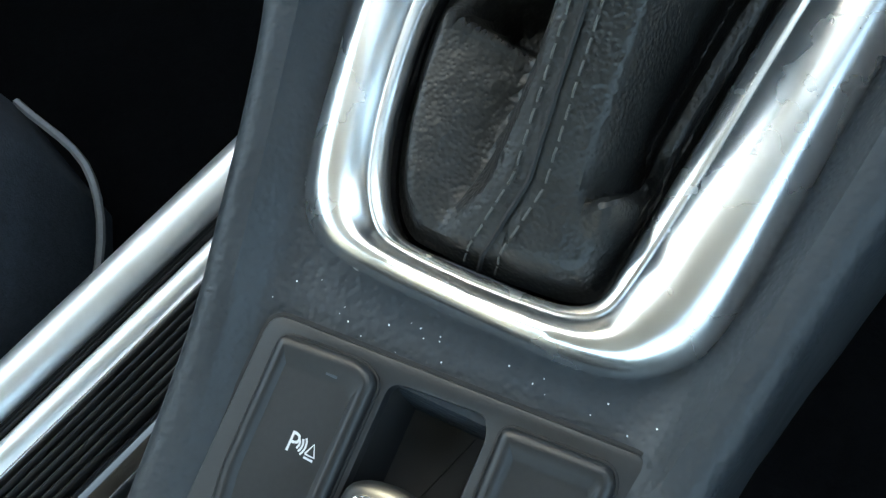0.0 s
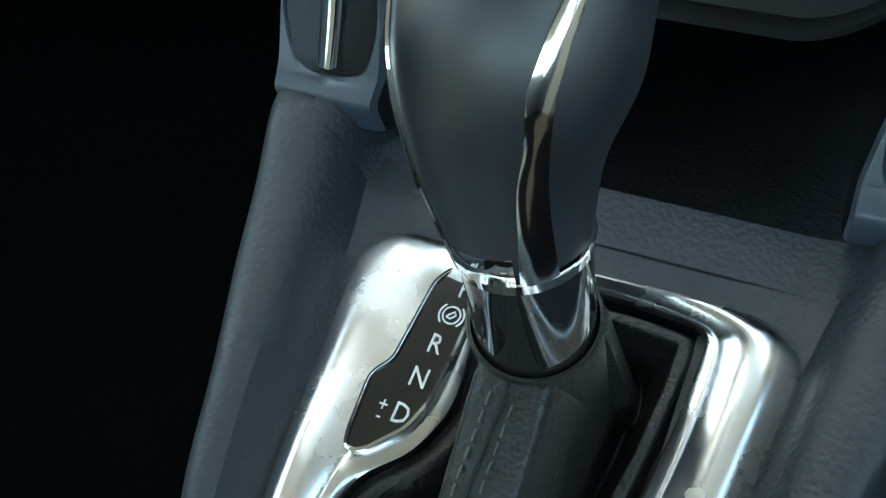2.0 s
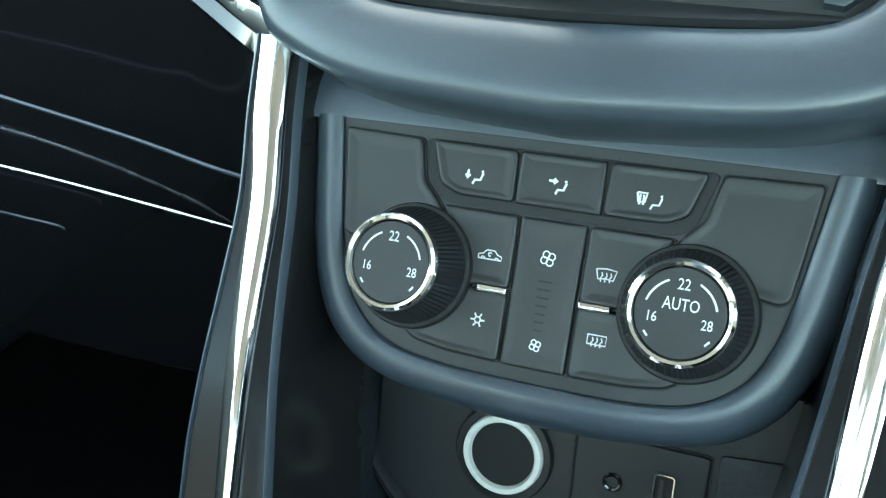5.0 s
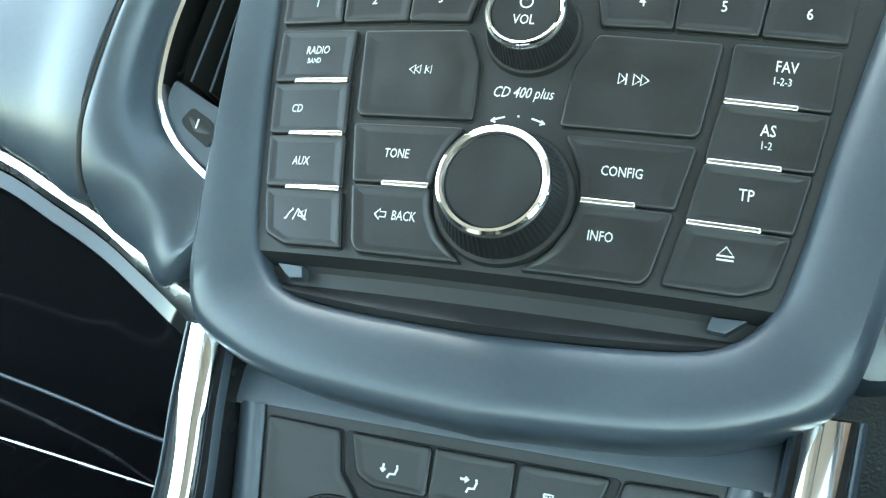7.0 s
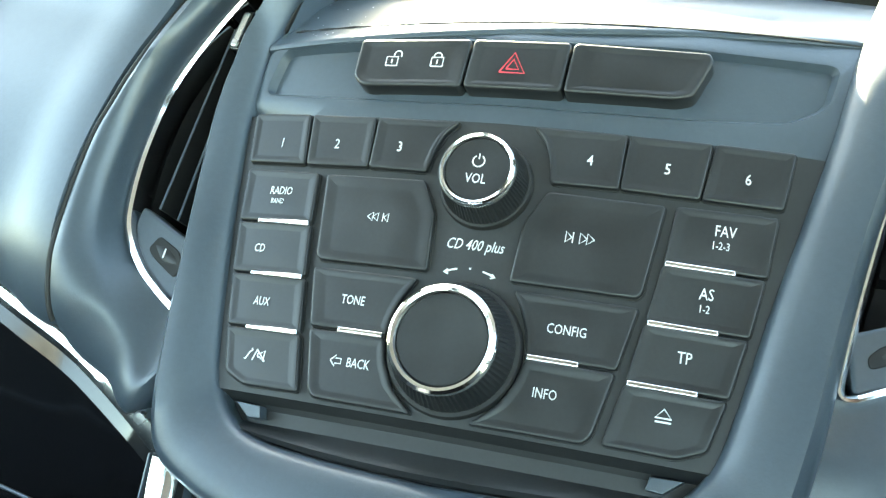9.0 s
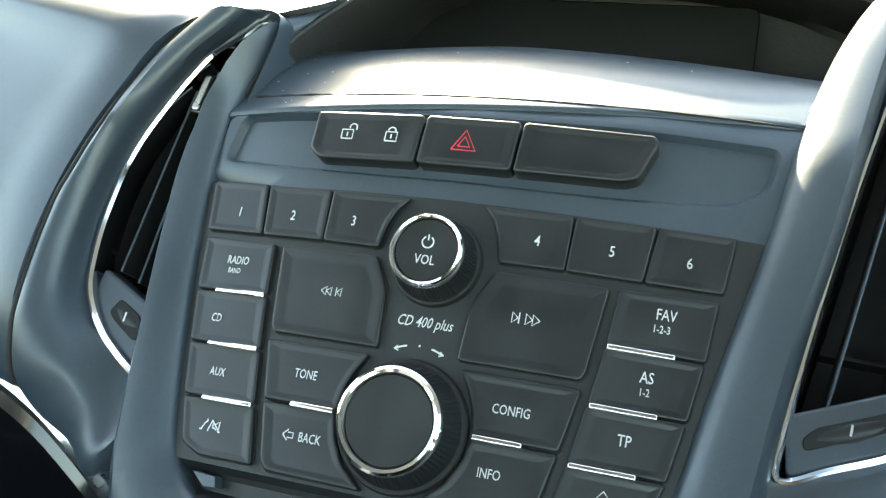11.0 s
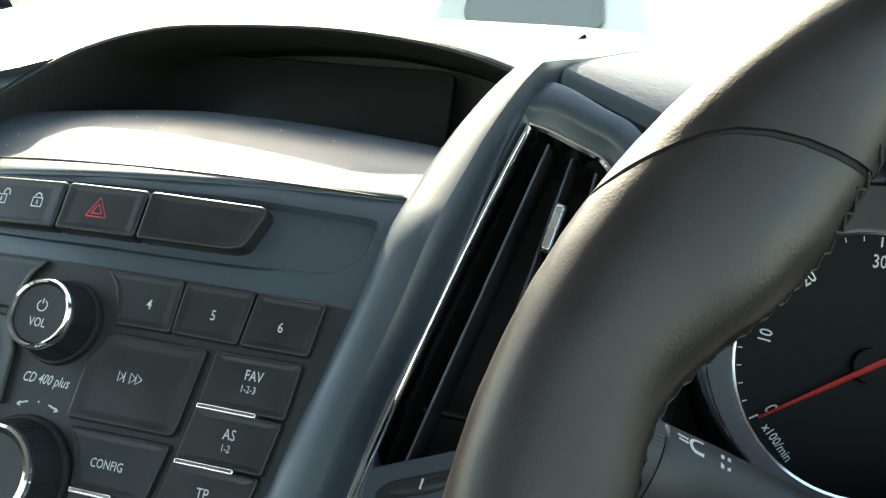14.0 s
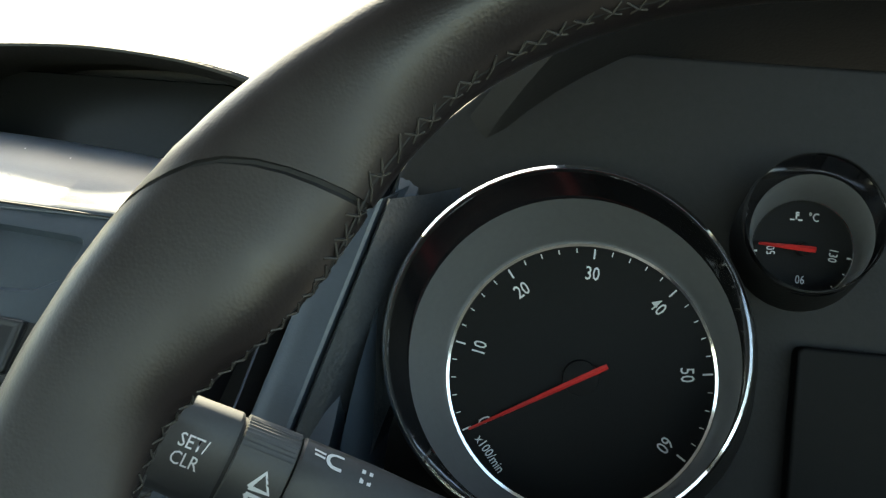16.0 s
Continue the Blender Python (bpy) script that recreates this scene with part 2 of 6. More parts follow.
def lettering(name, body, u, v, size, depth, parent, mat=None, wide=0.8, lean=0.0, fn=flat, turn=0.0, label="white printed lettering", thick=0.00012):
    """Printed words on a face: centred at u, v, standing out of the depth given."""
    cu = bpy.data.curves.new(name, "FONT")
    cu.body, cu.size, cu.align_x, cu.align_y = body, size, "CENTER", "CENTER"
    cu.shear, cu.resolution_u, cu.offset = lean, 2, size * 0.004
    tmp = bpy.data.objects.new("tmp", cu)
    scene.collection.objects.link(tmp)
    me = bpy.data.meshes.new_from_object(tmp)
    bpy.data.objects.remove(tmp)
    ct, st = math.cos(turn), math.sin(turn)
    for vert in me.vertices:
        x, z = vert.co.x * wide, vert.co.y
        x, z = u + x * ct - z * st, v + x * st + z * ct
        vert.co = (x, depth - thick + fn(x, z), z)
    me.name = name
    me.materials.append(mat or M_PRINT)
    ob = new(name, me)
    ob.parent = parent
    ob["label"] = label
    return ob


def strokes(name, lines, u, v, k, depth, parent, mat=None, w=0.0003, fn=flat, label="white printed symbol"):
    """A printed symbol drawn from lines of points, k metres to the unit."""
    bm = bmesh.new()
    for ln in lines:
        pts = [Vector((p[0] * k + u, p[1] * k + v)) for p in ln]
        rows = []
        for i, p in enumerate(pts):
            d = pts[min(i + 1, len(pts) - 1)] - pts[max(i - 1, 0)]
            if d.length < 1e-9:
                d = Vector((1, 0))
            d = Vector((-d.y, d.x)).normalized() * w
            rows.append([(p.x + d.x, depth - 0.00012 + fn(p.x, p.y), p.y + d.y), (p.x - d.x, depth - 0.00012 + fn(p.x, p.y), p.y - d.y)])
        loft(rows, False, bm=bm)
    return part(name, bm, mat or M_PRINT, parent, label, smooth=False)


def arc(cx, cy, r, a0, a1, n=14):
    return [(cx + r * math.cos(radians(a0 + (a1 - a0) * i / n)), cy + r * math.sin(radians(a0 + (a1 - a0) * i / n))) for i in range(n + 1)]


STACK = pose(0, 0, 0.95, -32, 0, 0)      # the middle of the dashboard: x right, y into it, z up along it
SHIFT = pose(0, -0.2552, 0.628, 9.27, 0, 0)  # the top of the console: y ahead, z up from it


def face_y(u, v):
    """The curved front of the radio and its surround."""
    return -0.0025 + 0.9 * u * u + 0.32 * max(0.0, v - 0.045)


# ---- cabin shell, ground and distance ----
ground = part("ground", box(-200, 200, -200, 400, -0.3, 0), M_ASPHALT)
tagged(ground, "grey sunlit asphalt ground outside the car", "ground", kind="structure")
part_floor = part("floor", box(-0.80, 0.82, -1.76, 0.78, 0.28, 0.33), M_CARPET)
tagged(part_floor, "black carpeted car floor", "floor", kind="structure")
roof = part("ceiling", box(-0.70, 0.72, -1.7, 0.02, 1.50, 1.54, 0.015), M_LINING)
tagged(roof, "pale cloth roof lining", "ceiling", kind="structure")
for nm, x in (("wall_left", -0.76), ("wall_right", 0.78)):
    w = part(nm, box(x - 0.03, x + 0.03, -1.7, 0.72, 0.33, 0.93, 0.02), M_GRAIN)
    tagged(w, "dark lower door side of the car", "door side", kind="structure")
    w = part(nm + "_post", tube([(x * 0.99, -0.62, 0.9), (x * 0.95, -0.66, 1.25), (x * 0.9, -0.68, 1.53)], 0.045, 10), M_GRAIN)
    tagged(w, "dark middle pillar between the side windows", "pillar", kind="structure")
    s = 1 if x > 0 else -1  # unseen, far over-wide pillars, wider towards the roof; the left shades the console
    w = part(nm + "_sun_block_pillar", loft([[(cx * s + hw * c, cy + 0.03 * d, cz + 0.03 * d) for c, d in ((-1, 0), (-0.8, 0.7), (0, 1), (0.8, 0.7), (1, 0), (0.8, -0.7), (0, -1), (-0.8, -0.7))] for cx, cy, cz, hw in ((0.74, 0.80, 0.96, 0.06), (0.685, 0.40, 1.25, 0.18), (0.645, 0.0, 1.52, 0.18))], True, True, True), M_GRAIN)
    tagged(w, "dark unseen windscreen pillar widened as a sun block", "pillar", kind="structure")
back = part("wall_back", box(-0.76, 0.78, -1.76, -1.70, 0.33, 1.05, 0.02), M_GRAIN)
tagged(back, "dark rear wall of the cabin", "wall", kind="structure")
fire = part("wall_front", box(-0.76, 0.78, 0.72, 0.78, 0.33, 1.02, 0.02), M_GAP)
tagged(fire, "black bulkhead below the windscreen", "wall", kind="structure")


def parked_car():
    root = thing("parked_car", pose(-1.30, 7.0, -0.02), "pale grey-green parked car with a washed-out rear window", "car")
    half = [(0.0, 0.42), (0.80, 0.42), (0.86, 0.60), (0.86, 0.92), (0.80, 1.02), (0.70, 1.45), (0.60, 1.52), (0, 1.54)]
    ring = half + [(-x, z) for x, z in reversed(half[1:-1])]
    ys = [(0.0, 0.97, 0), (0.06, 1.0, 0), (0.5, 1.0, 0.0), (2.4, 1.0, 0.0), (4.2, 0.96, -0.0)]
    part("body", loft([[(x * s, y + (0.22 if z > 1.2 and y < 0.3 else 0), z) for x, z in ring] for y, s, _ in ys], True, True, True), M_PAINT, root)
    win = rounded([(-0.60, 0.85), (0.52, 0.85), (0.46, 1.24), (-0.54, 1.24)], 0.12, 6)
    pane = loft([[(x, -0.03 + max(0.0, z - 1.06) * 0.66, z) for x, z in win], [(x, -0.05 + max(0.0, z - 1.06) * 0.66, z) for x, z in inset(win, 0.02)]], True, False, True)
    part("rear_window", pane, M_GLASS, root, "grey rear window washed out by glare")
    part("bumper", box(-0.84, 0.84, -0.10, 0.05, 0.45, 0.66, 0.04), M_PAINT, root)
    part("number_plate", box(-0.26, 0.26, -0.03, -0.005, 0.67, 0.77, 0.004), M_PRINT, root, "blank pale number plate")
    for s in (-1, 1):
        part("rear_lamp", box(s * 0.74 - 0.09, s * 0.74 + 0.09, -0.02, 0.1, 0.46, 0.58, 0.03), M_LAMP_RED, root, "red lamp")
        for y in (0.7, 3.4):
            wheel_bm = lathe([(0.05, -0.1), (0.3, -0.1), (0.32, -0.07), (0.32, 0.07), (0.3, 0.1), (0.05, 0.1)], 24)
            bmesh.ops.transform(wheel_bm, matrix=pose(s * 0.76, y, 0.32, 0, 0, 90), verts=wheel_bm.verts[:])
            part("wheel", wheel_bm, M_TYRE, root, "black tyre")
    return root


parked_car()


def bank():
    """A low sunlit grass bank far ahead."""
    rows = []
    for y, h in ((16, -0.02), (18, 0.15), (21, 0.7), (25, 1.5), (30, 2.2), (40, 2.4), (60, 2.0)):
        rows.append([(x, y + 0.6 * math.sin(x * 0.31), h * (1 + 0.16 * math.sin(x * 0.23 + y) + 0.07 * math.sin(x * 0.9))) for x in range(-60, 61, 2)])
    tagged(part("grass_bank", loft(rows, False), M_BANK), "pale sunlit dry grass bank beyond the car", "bank", kind="stuff")


bank()


# ---- dashboard ----
def dashboard():
    root = thing("dashboard", pose(0, 0, 0), "dark grey grained dashboard with a sunlit top", "dashboard")

    def profile(x):
        """The dashboard's section at x: depth and height, from the windscreen down to the footwell."""
        a = abs(x)
        meet = [0.225, 0.225, 0.225, 0.222, 0.2215, 0.2265] + [0.2275] * 8
        mids = [max(0.0, min(1.0, (e - a) / 0.006)) for e in meet]
        out = max(0.0, a - 0.12)
        crown = 1.0535 - 0.9 * min(out, 0.13) ** 2 - 0.05 * max(0.0, out - 0.13)
        if x < 0:  # down to the silver trim line
            ty, tz = (float(np.interp(a, [0.1, 0.132, 0.152, 0.174, 0.2, 0.24, 0.33, 0.5, 0.74], q)) for q in ([-0.054, -0.038, -0.030, -0.023, -0.018, -0.012, -0.004, 0.005, 0.021], [0.833, 0.8395, 0.8475, 0.857, 0.867, 0.881, 0.90, 0.915, 0.92]))
            b = max(0.0, min(1.0, (a - 0.12) / 0.15))  # the front falls back towards the door
            return [(0.76, 1.03), (0.40, crown - 0.005), (0.22, crown - 0.006), (0.12 + 0.03 * b, crown - 0.016), (0.044 + 0.035 * b, 1.0230 + 0.006 * b), (0.010 + 0.055 * b, 0.985 + 0.022 * b), (-0.014 + 0.040 * b, 0.9455 + 0.022 * b), (ty - 0.006 + 0.012 * b, tz + 0.05),
                    (ty - 0.007, tz + 0.022), (ty + 0.004, tz + 0.004), (0.045, tz - 0.01), (0.075, 0.70), (0.12, 0.58), (0.25, 0.42)]
        side = [(0.76, 1.03), (0.40, crown - 0.005), (0.24, crown - 0.004), (0.14, crown - 0.016), (0.085, crown - 0.06), (0.045, 0.945), (0.018, 0.90), (0.0, 0.878),
                (0.006, 0.868), (0.045, 0.850), (0.07, 0.80), (0.075, 0.70), (0.12, 0.58), (0.25, 0.42)]
        core = [(0.76, 1.03), (0.40, crown - 0.002), (0.30, crown - 0.001), (0.262, crown - 0.002), (0.258, crown - 0.05), (0.24, 0.94), (0.19, 0.89), (0.17, 0.86),
                (0.15, 0.83), (0.13, 0.80), (0.12, 0.77), (0.11, 0.70), (0.12, 0.58), (0.25, 0.42)]
        k = max(0.0, min(1.0, (a - 0.138) / 0.02))  # over the vent the pad comes further forward
        edge = min(1.040, 1.038 - 0.42 * max(0.0, a - 0.160))
        lip = core[:2] + [(0.235, crown - 0.003), (0.150, (crown + edge) / 2 + 0.003), (0.121, edge), (0.15, edge - 0.035)] + core[6:]
        core = [(p[0] * (1 - k) + q[0] * k, p[1] * (1 - k) + q[1] * k) for p, q in zip(core, lip)]
        if x > 0.229:  # the hollow in front of the instruments
            ks = [min(1.0, (x - 0.246) / 0.02)] * 4 + [1.0] * 10
            cave = [(0.76, 1.03), (0.40, crown - 0.005), (0.28, crown - 0.004), (0.20, crown - 0.02), (0.19, 1.0), (0.17, 0.95), (0.15, 0.90), (0.13, 0.86),
                    (0.10, 0.84), (0.08, 0.82), (0.07, 0.78), (0.075, 0.70), (0.12, 0.58), (0.25, 0.42)]
            ks = [max(0.0, w) for w in ks]
            return [(p[0] * (1 - w) + q[0] * w, p[1] * (1 - w) + q[1] * w) for p, q, w in zip(side, cave, ks)]
        return [(p[0] * (1 - m) + q[0] * m, p[1] * (1 - m) + q[1] * m) for p, q, m in zip(side, core, mids)]

    xs = sorted([0.76 * k / 44 for k in range(45)] + [0.138, 0.148, 0.157, 0.165, 0.2, 0.2065, 0.21, 0.213, 0.2155, 0.218, 0.2205, 0.2235, 0.2255, 0.2278, 0.232, 0.2385])
    rows = [[(x, y, z) for y, z in spline(profile(x), 66)] for x in xs]
    # the passenger's half starts at the hood's lip and the seam beside the vent
    rim = spline([(0, 0.76, 1.03), (0, 0.40, 1.0485), (-0.03, 0.20, 1.0455), (-0.076, 0.097, 1.0335), (-0.1368, 0.0514, 1.0205), (-0.1605, 0.0255, 0.9885), (-0.1735, -0.0033, 0.9485), (-0.1760, -0.0271, 0.9104), (-0.1745, -0.031, 0.880), (-0.173, -0.018, 0.862), (-0.16, 0.045, 0.83), (-0.1, 0.075, 0.70), (-0.1, 0.12, 0.58), (-0.1, 0.25, 0.42)], 66)
    dip = lambda x: math.sin(math.pi * (x + 0.134) / 0.058) if -0.134 < x < -0.076 else 0.0  # beside the tip of the vent
    rim = [(x, y - 0.0105 * dip(x), z - 0.0055 * dip(x)) for x, y, z in rim]
    left = [[(x, y + 0.012, z - 0.005) for x, y, z in rim], [(x + 0.0006, y + 0.0015, z - 0.0004) for x, y, z in rim]]
    for k in range(46):
        f = (k / 45) ** 1.7
        row = []
        for j, (ex, ey, ez) in enumerate(rim):
            x = ex + (-0.74 - ex) * f
            w = min(1.0, (ex - x) / 0.035)
            w = w * w * (3 - 2 * w)
            y, z = spline(profile(x), 66)[j]
            row.append((x, ey + (y - ey) * w, ez + (z - ez) * w))
        left.append(row)
    left.reverse()

    def both(j0, j1):
        bm = loft([r[j0:j1] for r in left], False)
        return loft([r[j0:j1] for r in rows], False, bm=bm)

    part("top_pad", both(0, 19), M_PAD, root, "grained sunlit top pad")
    part("fascia", both(18, 44), M_SOFT, root, "smooth grey dashboard front tinted blue for reflected sky")
    part("knee_panel", both(43, 66), M_GRAIN, root)
    return root


dashboard()


# ---- surround of the radio ----
def stack_surround():
    root = thing("radio_surround", STACK, "smooth dark grey plastic surround curving round the radio", "trim panel")
    foot = [(0, -118, 0, -148), (45, -116, 60, -143.5), (72, -111.5, 92, -134), (86, -99, 110, -121), (92.5, -78, 119, -88), (99.5, -43, 124.5, -48)]
    # the passenger's pillar bends back towards the hood
    half = foot[:4] + [(92.5, -78, 115.5, -86), (99, -43, 118.5, -48), (104, -10, 122, -12), (107, 20, 124, 17), (106.5, 43, 120.5, 42), (103.5, 64, 113, 63), (98.5, 83, 104.5, 84), (88, 104, 95, 106), (80, 115.5, 86, 118)]
    driver = foot + [(107.5, -8, 130, -15), (114, 22, 137, 18), (120.5, 60, 145, 64), (128, 92, 150.5, 96), (136, 116, 156, 119), (144, 133, 161, 134), (152, 145, 166, 146), (159, 155, 171, 155), (166, 168, 177, 168), (172, 183, 182, 183), (178, 200, 187, 200)]
    full = [(-a, b, -c, d) for a, b, c, d in reversed(spline(half, 74)[1:])] + spline(driver, 74)
    lean = lambda v: float(np.interp(v * 1000, [30, 44, 65, 83, 104, 120, 131], [1, 2.4, 0.5, 1.5, 4.6, 8.5, 11])) / 1000  # how far the passenger's pillar leans back
    loops = []
    for a, b, c, d in full:
        a, b, c, d = a / 1000, b / 1000, c / 1000, d / 1000
        top = max(0.0, min(1.0, (d + 0.04) / 0.06))
        low = max(0.0, min(1.0, (-0.10 - d) / 0.03))
        row = []
        for t, lift in ((0.0, 0.012), (0.0, 0.003), (0.03, 0.0), (0.12, -0.0035), (0.32, -0.0068), (0.6, -0.0100), (0.82, -0.0110), (0.93, -0.0085), (1.0, -0.002), (1.03, 0.03)):
            u, v = a + (c - a) * t, b + (d - b) * t
            y = face_y(u, v) + (lean(v) - 0.011 * t * max(0.0, min(1.0, (v - 0.035) / 0.04, (0.108 - v) / 0.022)) if a < 0 else 1.1 * max(0.0, v - 0.137)) + (lift if lift > 0 else lift * (1 - 0.35 * low) * (max(0.0, min(1.0, (0.108 - v) / 0.035)) if a < 0 else 1.0) * (1 - (0.3 * top if a < 0 else 0.0)))
            row.append((u, y, v))
        loops.append(row)
    part("surround_band", loft(loops, False), M_SOFT, root)
    # the sill under the screen, between the pillars
    xs = [-0.107 + 0.243 * k / 40 for k in range(41)]
    top = lambda x: 0.0516 + 0.075 * x
    crest = spline([(-0.12, 0.9965), (-0.06, 1.0022), (-0.03, 1.0050), (0.0, 1.0068), (0.03, 1.0065), (0.06, 1.0052), (0.09, 1.0032), (0.14, 0.999)], 40)
    back = STACK.inverted()
    rows = []
    for x in xs:
        v = top(x)
        f = face_y(x, v)
        h = float(np.interp(x, [c[0] for c in crest], [c[1] for c in crest]))
        shelf = [back @ Vector((x, y, z)) for y, z in ((0.046, h - 0.0068), (0.060, h), (0.075, h + 0.0045), (0.088, h + 0.0065), (0.097, h + 0.0055), (0.101, h), (0.102, h - 0.03))]
        rows.append([(x, f + 0.012, v - 0.004), (x, f + 0.0006, v - 0.001), (x, f + 0.0002, v + 0.0002), (x, f + 0.0006, v + 0.0016), (x, f + 0.0030, v + 0.0046)] + [tuple(p) for p in shelf])
    part("screen_sill", loft(rows, False), M_SOFT, root)
    line = []
    for x, v in spline([(-0.100, 0.0545), (-0.06, 0.0567), (0.0, 0.0575), (0.07, 0.0585), (0.128, 0.0605)], 40):
        near = rows[min(40, max(0, round((x + 0.107) / 0.243 * 40)))]
        line.append((x, float(np.interp(v, [p[2] for p in near], [p[1] for p in near])) - 0.0001, v))
    part("sill_seam", tube(line, 0.0005, 6), M_GAP, root, "thin dark seam line")
    rng = random.Random(11)
    specks = bmesh.new()
    for _ in range(70):
        k = rng.randrange(2, 39)
        x, t = xs[k], rng.random() ** 2 * 3.9
        r0, r1 = rows[k][4 + int(t)], rows[k][5 + int(t)]
        p = Vector(r0).lerp(Vector(r1), t - int(t)) + Vector((rng.uniform(-0.003, 0.003), -0.00012, 0.00012))
        r = rng.choice((0.00016, 0.0002, 0.0003, 0.00042))
        specks.faces.new([specks.verts.new(p + Vector((math.cos(a) * r, 0.4 * math.sin(a) * r, math.sin(a) * r))) for a in (0.2, 1.4, 2.7, 4.0, 5.2)])
    dust = part("dust", specks, M_PRINT, root, "pale specks of dust", smooth=False)
    dust["kind"] = "stuff"
    return root


stack_surround()


def display():
    root = thing("display_screen", pose(0, 0, 0), "unlit dark display screen under a curved hood", "display screen")
    # the hood's lip rises out of the passenger's pillar and runs over the screen
    lip = spline([(-0.105, 0.039, 0.990), (-0.1035, 0.046, 0.998), (-0.0985, 0.061, 1.010), (-0.088, 0.079, 1.023), (-0.076, 0.094, 1.0335), (-0.066, 0.103, 1.0395), (-0.045, 0.107, 1.0465), (-0.02, 0.110, 1.0515), (0.02, 0.113, 1.054), (0.06, 0.116, 1.0545),
                  (0.10, 0.121, 1.051), (0.125, 0.125, 1.046), (0.1425, 0.1285, 1.0405), (0.165, 0.13, 1.034), (0.2, 0.13, 1.025)], 120)
    rows, tops = [], []
    for k, (x, y, z) in enumerate(lip):
        e = min(1.0, k / 30)
        d = max(0.0, min(1.0, (z - 0.955) / 0.06))
        if -0.085 < x < 0.153:
            c = max(z + 0.002, 1.0535 - 0.9 * max(0.0, abs(x) - 0.12) ** 2)
            tops.append([(x, 0.27, c - 0.004), (x, 0.255, c), (x, 0.21, z + 0.75 * (c - z)), (x, 0.165, z + 0.45 * (c - z)), (x, y + 0.012, z + 0.12 * (c - z) + 0.0006), (x, y, z)])
        rows.append([(x, y, z), (x * (1 - 0.008 * e), y - 0.002 * e, z - 0.0008 * d), (x * (1 - 0.016 * e), y - 0.0022 * e, z - 0.002 * d), (x * (1 - 0.028 * e), y + 0.002, z - 0.005 * d), (x * 0.94, y + 0.03, z - 0.012 * d), (x * 0.92, y + 0.07, z - 0.016 * d), (x * 0.92, 0.2, z - 0.02 * d)])
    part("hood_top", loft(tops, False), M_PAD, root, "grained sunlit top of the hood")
    part("hood", loft(rows, False), M_HOODIN, root)
    xs = [-0.13 + 0.30 * k / 40 for k in range(41)]
    part("screen_recess", loft([[(x, 0.205, 1.034), (x, 0.198, 0.99), (x, 0.190, 0.962), (x, 0.05 if abs(x) < 0.12 else 0.16, 0.96)] for x in xs], False), M_HOODIN, root)
    out = rounded([(-0.128, -0.045), (0.10, -0.045), (0.10, 0.026), (-0.128, 0.026)], 0.006)
    glass = slab(out, 0.0, 0.006, 0.001)
    bmesh.ops.transform(glass, matrix=pose(0, 0.168, 1.008, -18, 0, 0), verts=glass.verts[:])
    part("screen_glass", glass, M_SCREEN, root, "dark glossy screen glass")
    return root


display()


# ---- switch strip below the screen ----
def switch_strip():
    root = thing("switch_strip", STACK, "dark switch strip with lock buttons and a red hazard triangle", "switch panel")
    edge = rounded(mm([(-103.5, 23), (-66, 20.8), (0, 20.2), (66, 21.2), (99, 24.5), (111, 32), (114.5, 49), (60, 48.6), (0, 46.6), (-60, 44.6), (-99, 43)]), 0.0045)
    fy = lambda pts, d: [(u, face_y(u, v) + d, v) for u, v in pts]
    span = lambda u, v: max(-0.1105 - 0.15 * (v - 0.0126), min(0.124, u * 1.12))
    brim = [(span(u, v), 0.0126 if v < 0.033 else 0.0512 + 0.075 * span(u, v)) for u, v in edge]
    mid_way = [((a[0] + b[0]) / 2, (a[1] + b[1]) / 2) for a, b in zip(edge, brim)]
    part("plate", loft([[(u, y + (0.006 if u < -0.105 else 0.0), v) for u, y, v in fy(brim, 0.0012)], fy(mid_way, 0.0012), fy(inset(edge, -0.0016), 0.0012), fy(inset(edge, -0.0006), 0.0014), fy(edge, 0.0024), fy(inset(edge, 0.0010), 0.0042), fy(inset(edge, 0.0018), 0.0054)], True), M_SOFT, root)
    part("recess_floor", sheet([-0.102 + 0.2155 * k / 40 for k in range(41)], lambda x: 0.0195, lambda x: 0.0470 + 0.036 * x, lambda u, v: face_y(u, v) + 0.0050, 8), M_SOFT, root)
    for body, pts in (("lock_button", [(-61.5, 44), (-15.6, 44.6), (-16.6, 24.6), (-57, 24), (-61.8, 28)]), ("hazard_button", [(-14.8, 44.6), (22.2, 45), (21, 25), (-15.8, 24.6)]), ("blank_button", [(23, 45), (71, 45.6), (72.4, 42), (67, 28), (61, 26), (21.8, 25)])):
        b = part(body, slab(rounded(mm(pts), 0.0022), -0.003, 0.007, 0.0011, face_y, 0.0005), M_BUTTON, root)
        if body == "lock_button":
            for du, openlock in ((-46.5, True), (-27.8, False)):
                shackle = arc(0, 1.2, 1.1, 180, 0, 8) if not openlock else arc(1.5, 1.6, 1.1, 200, 0, 8)
                strokes("lock_symbol", [[(-1.7, -1.8), (1.7, -1.8), (1.7, 0.9), (-1.7, 0.9), (-1.7, -1.8)], shackle + ([(shackle[-1][0], 0.9)] if openlock else [(1.1, 0.9)]), [(0, 0.2), (0, -1.1)]], du / 1000, 0.0352, 0.0014, -0.0026, b, w=0.00028, fn=face_y)
        if body == "hazard_button":
            tri = lambda s: [(-1.7 * s, -1.0 * s), (1.7 * s, -1.0 * s), (0, 1.9 * s), (-1.7 * s, -1.0 * s)]
            strokes("hazard_triangle", [tri(1.0), tri(0.5)], 0.0019, 0.0342, 0.0028, -0.0026, b, M_RED, 0.0003, face_y, "red printed hazard triangle")


switch_strip()


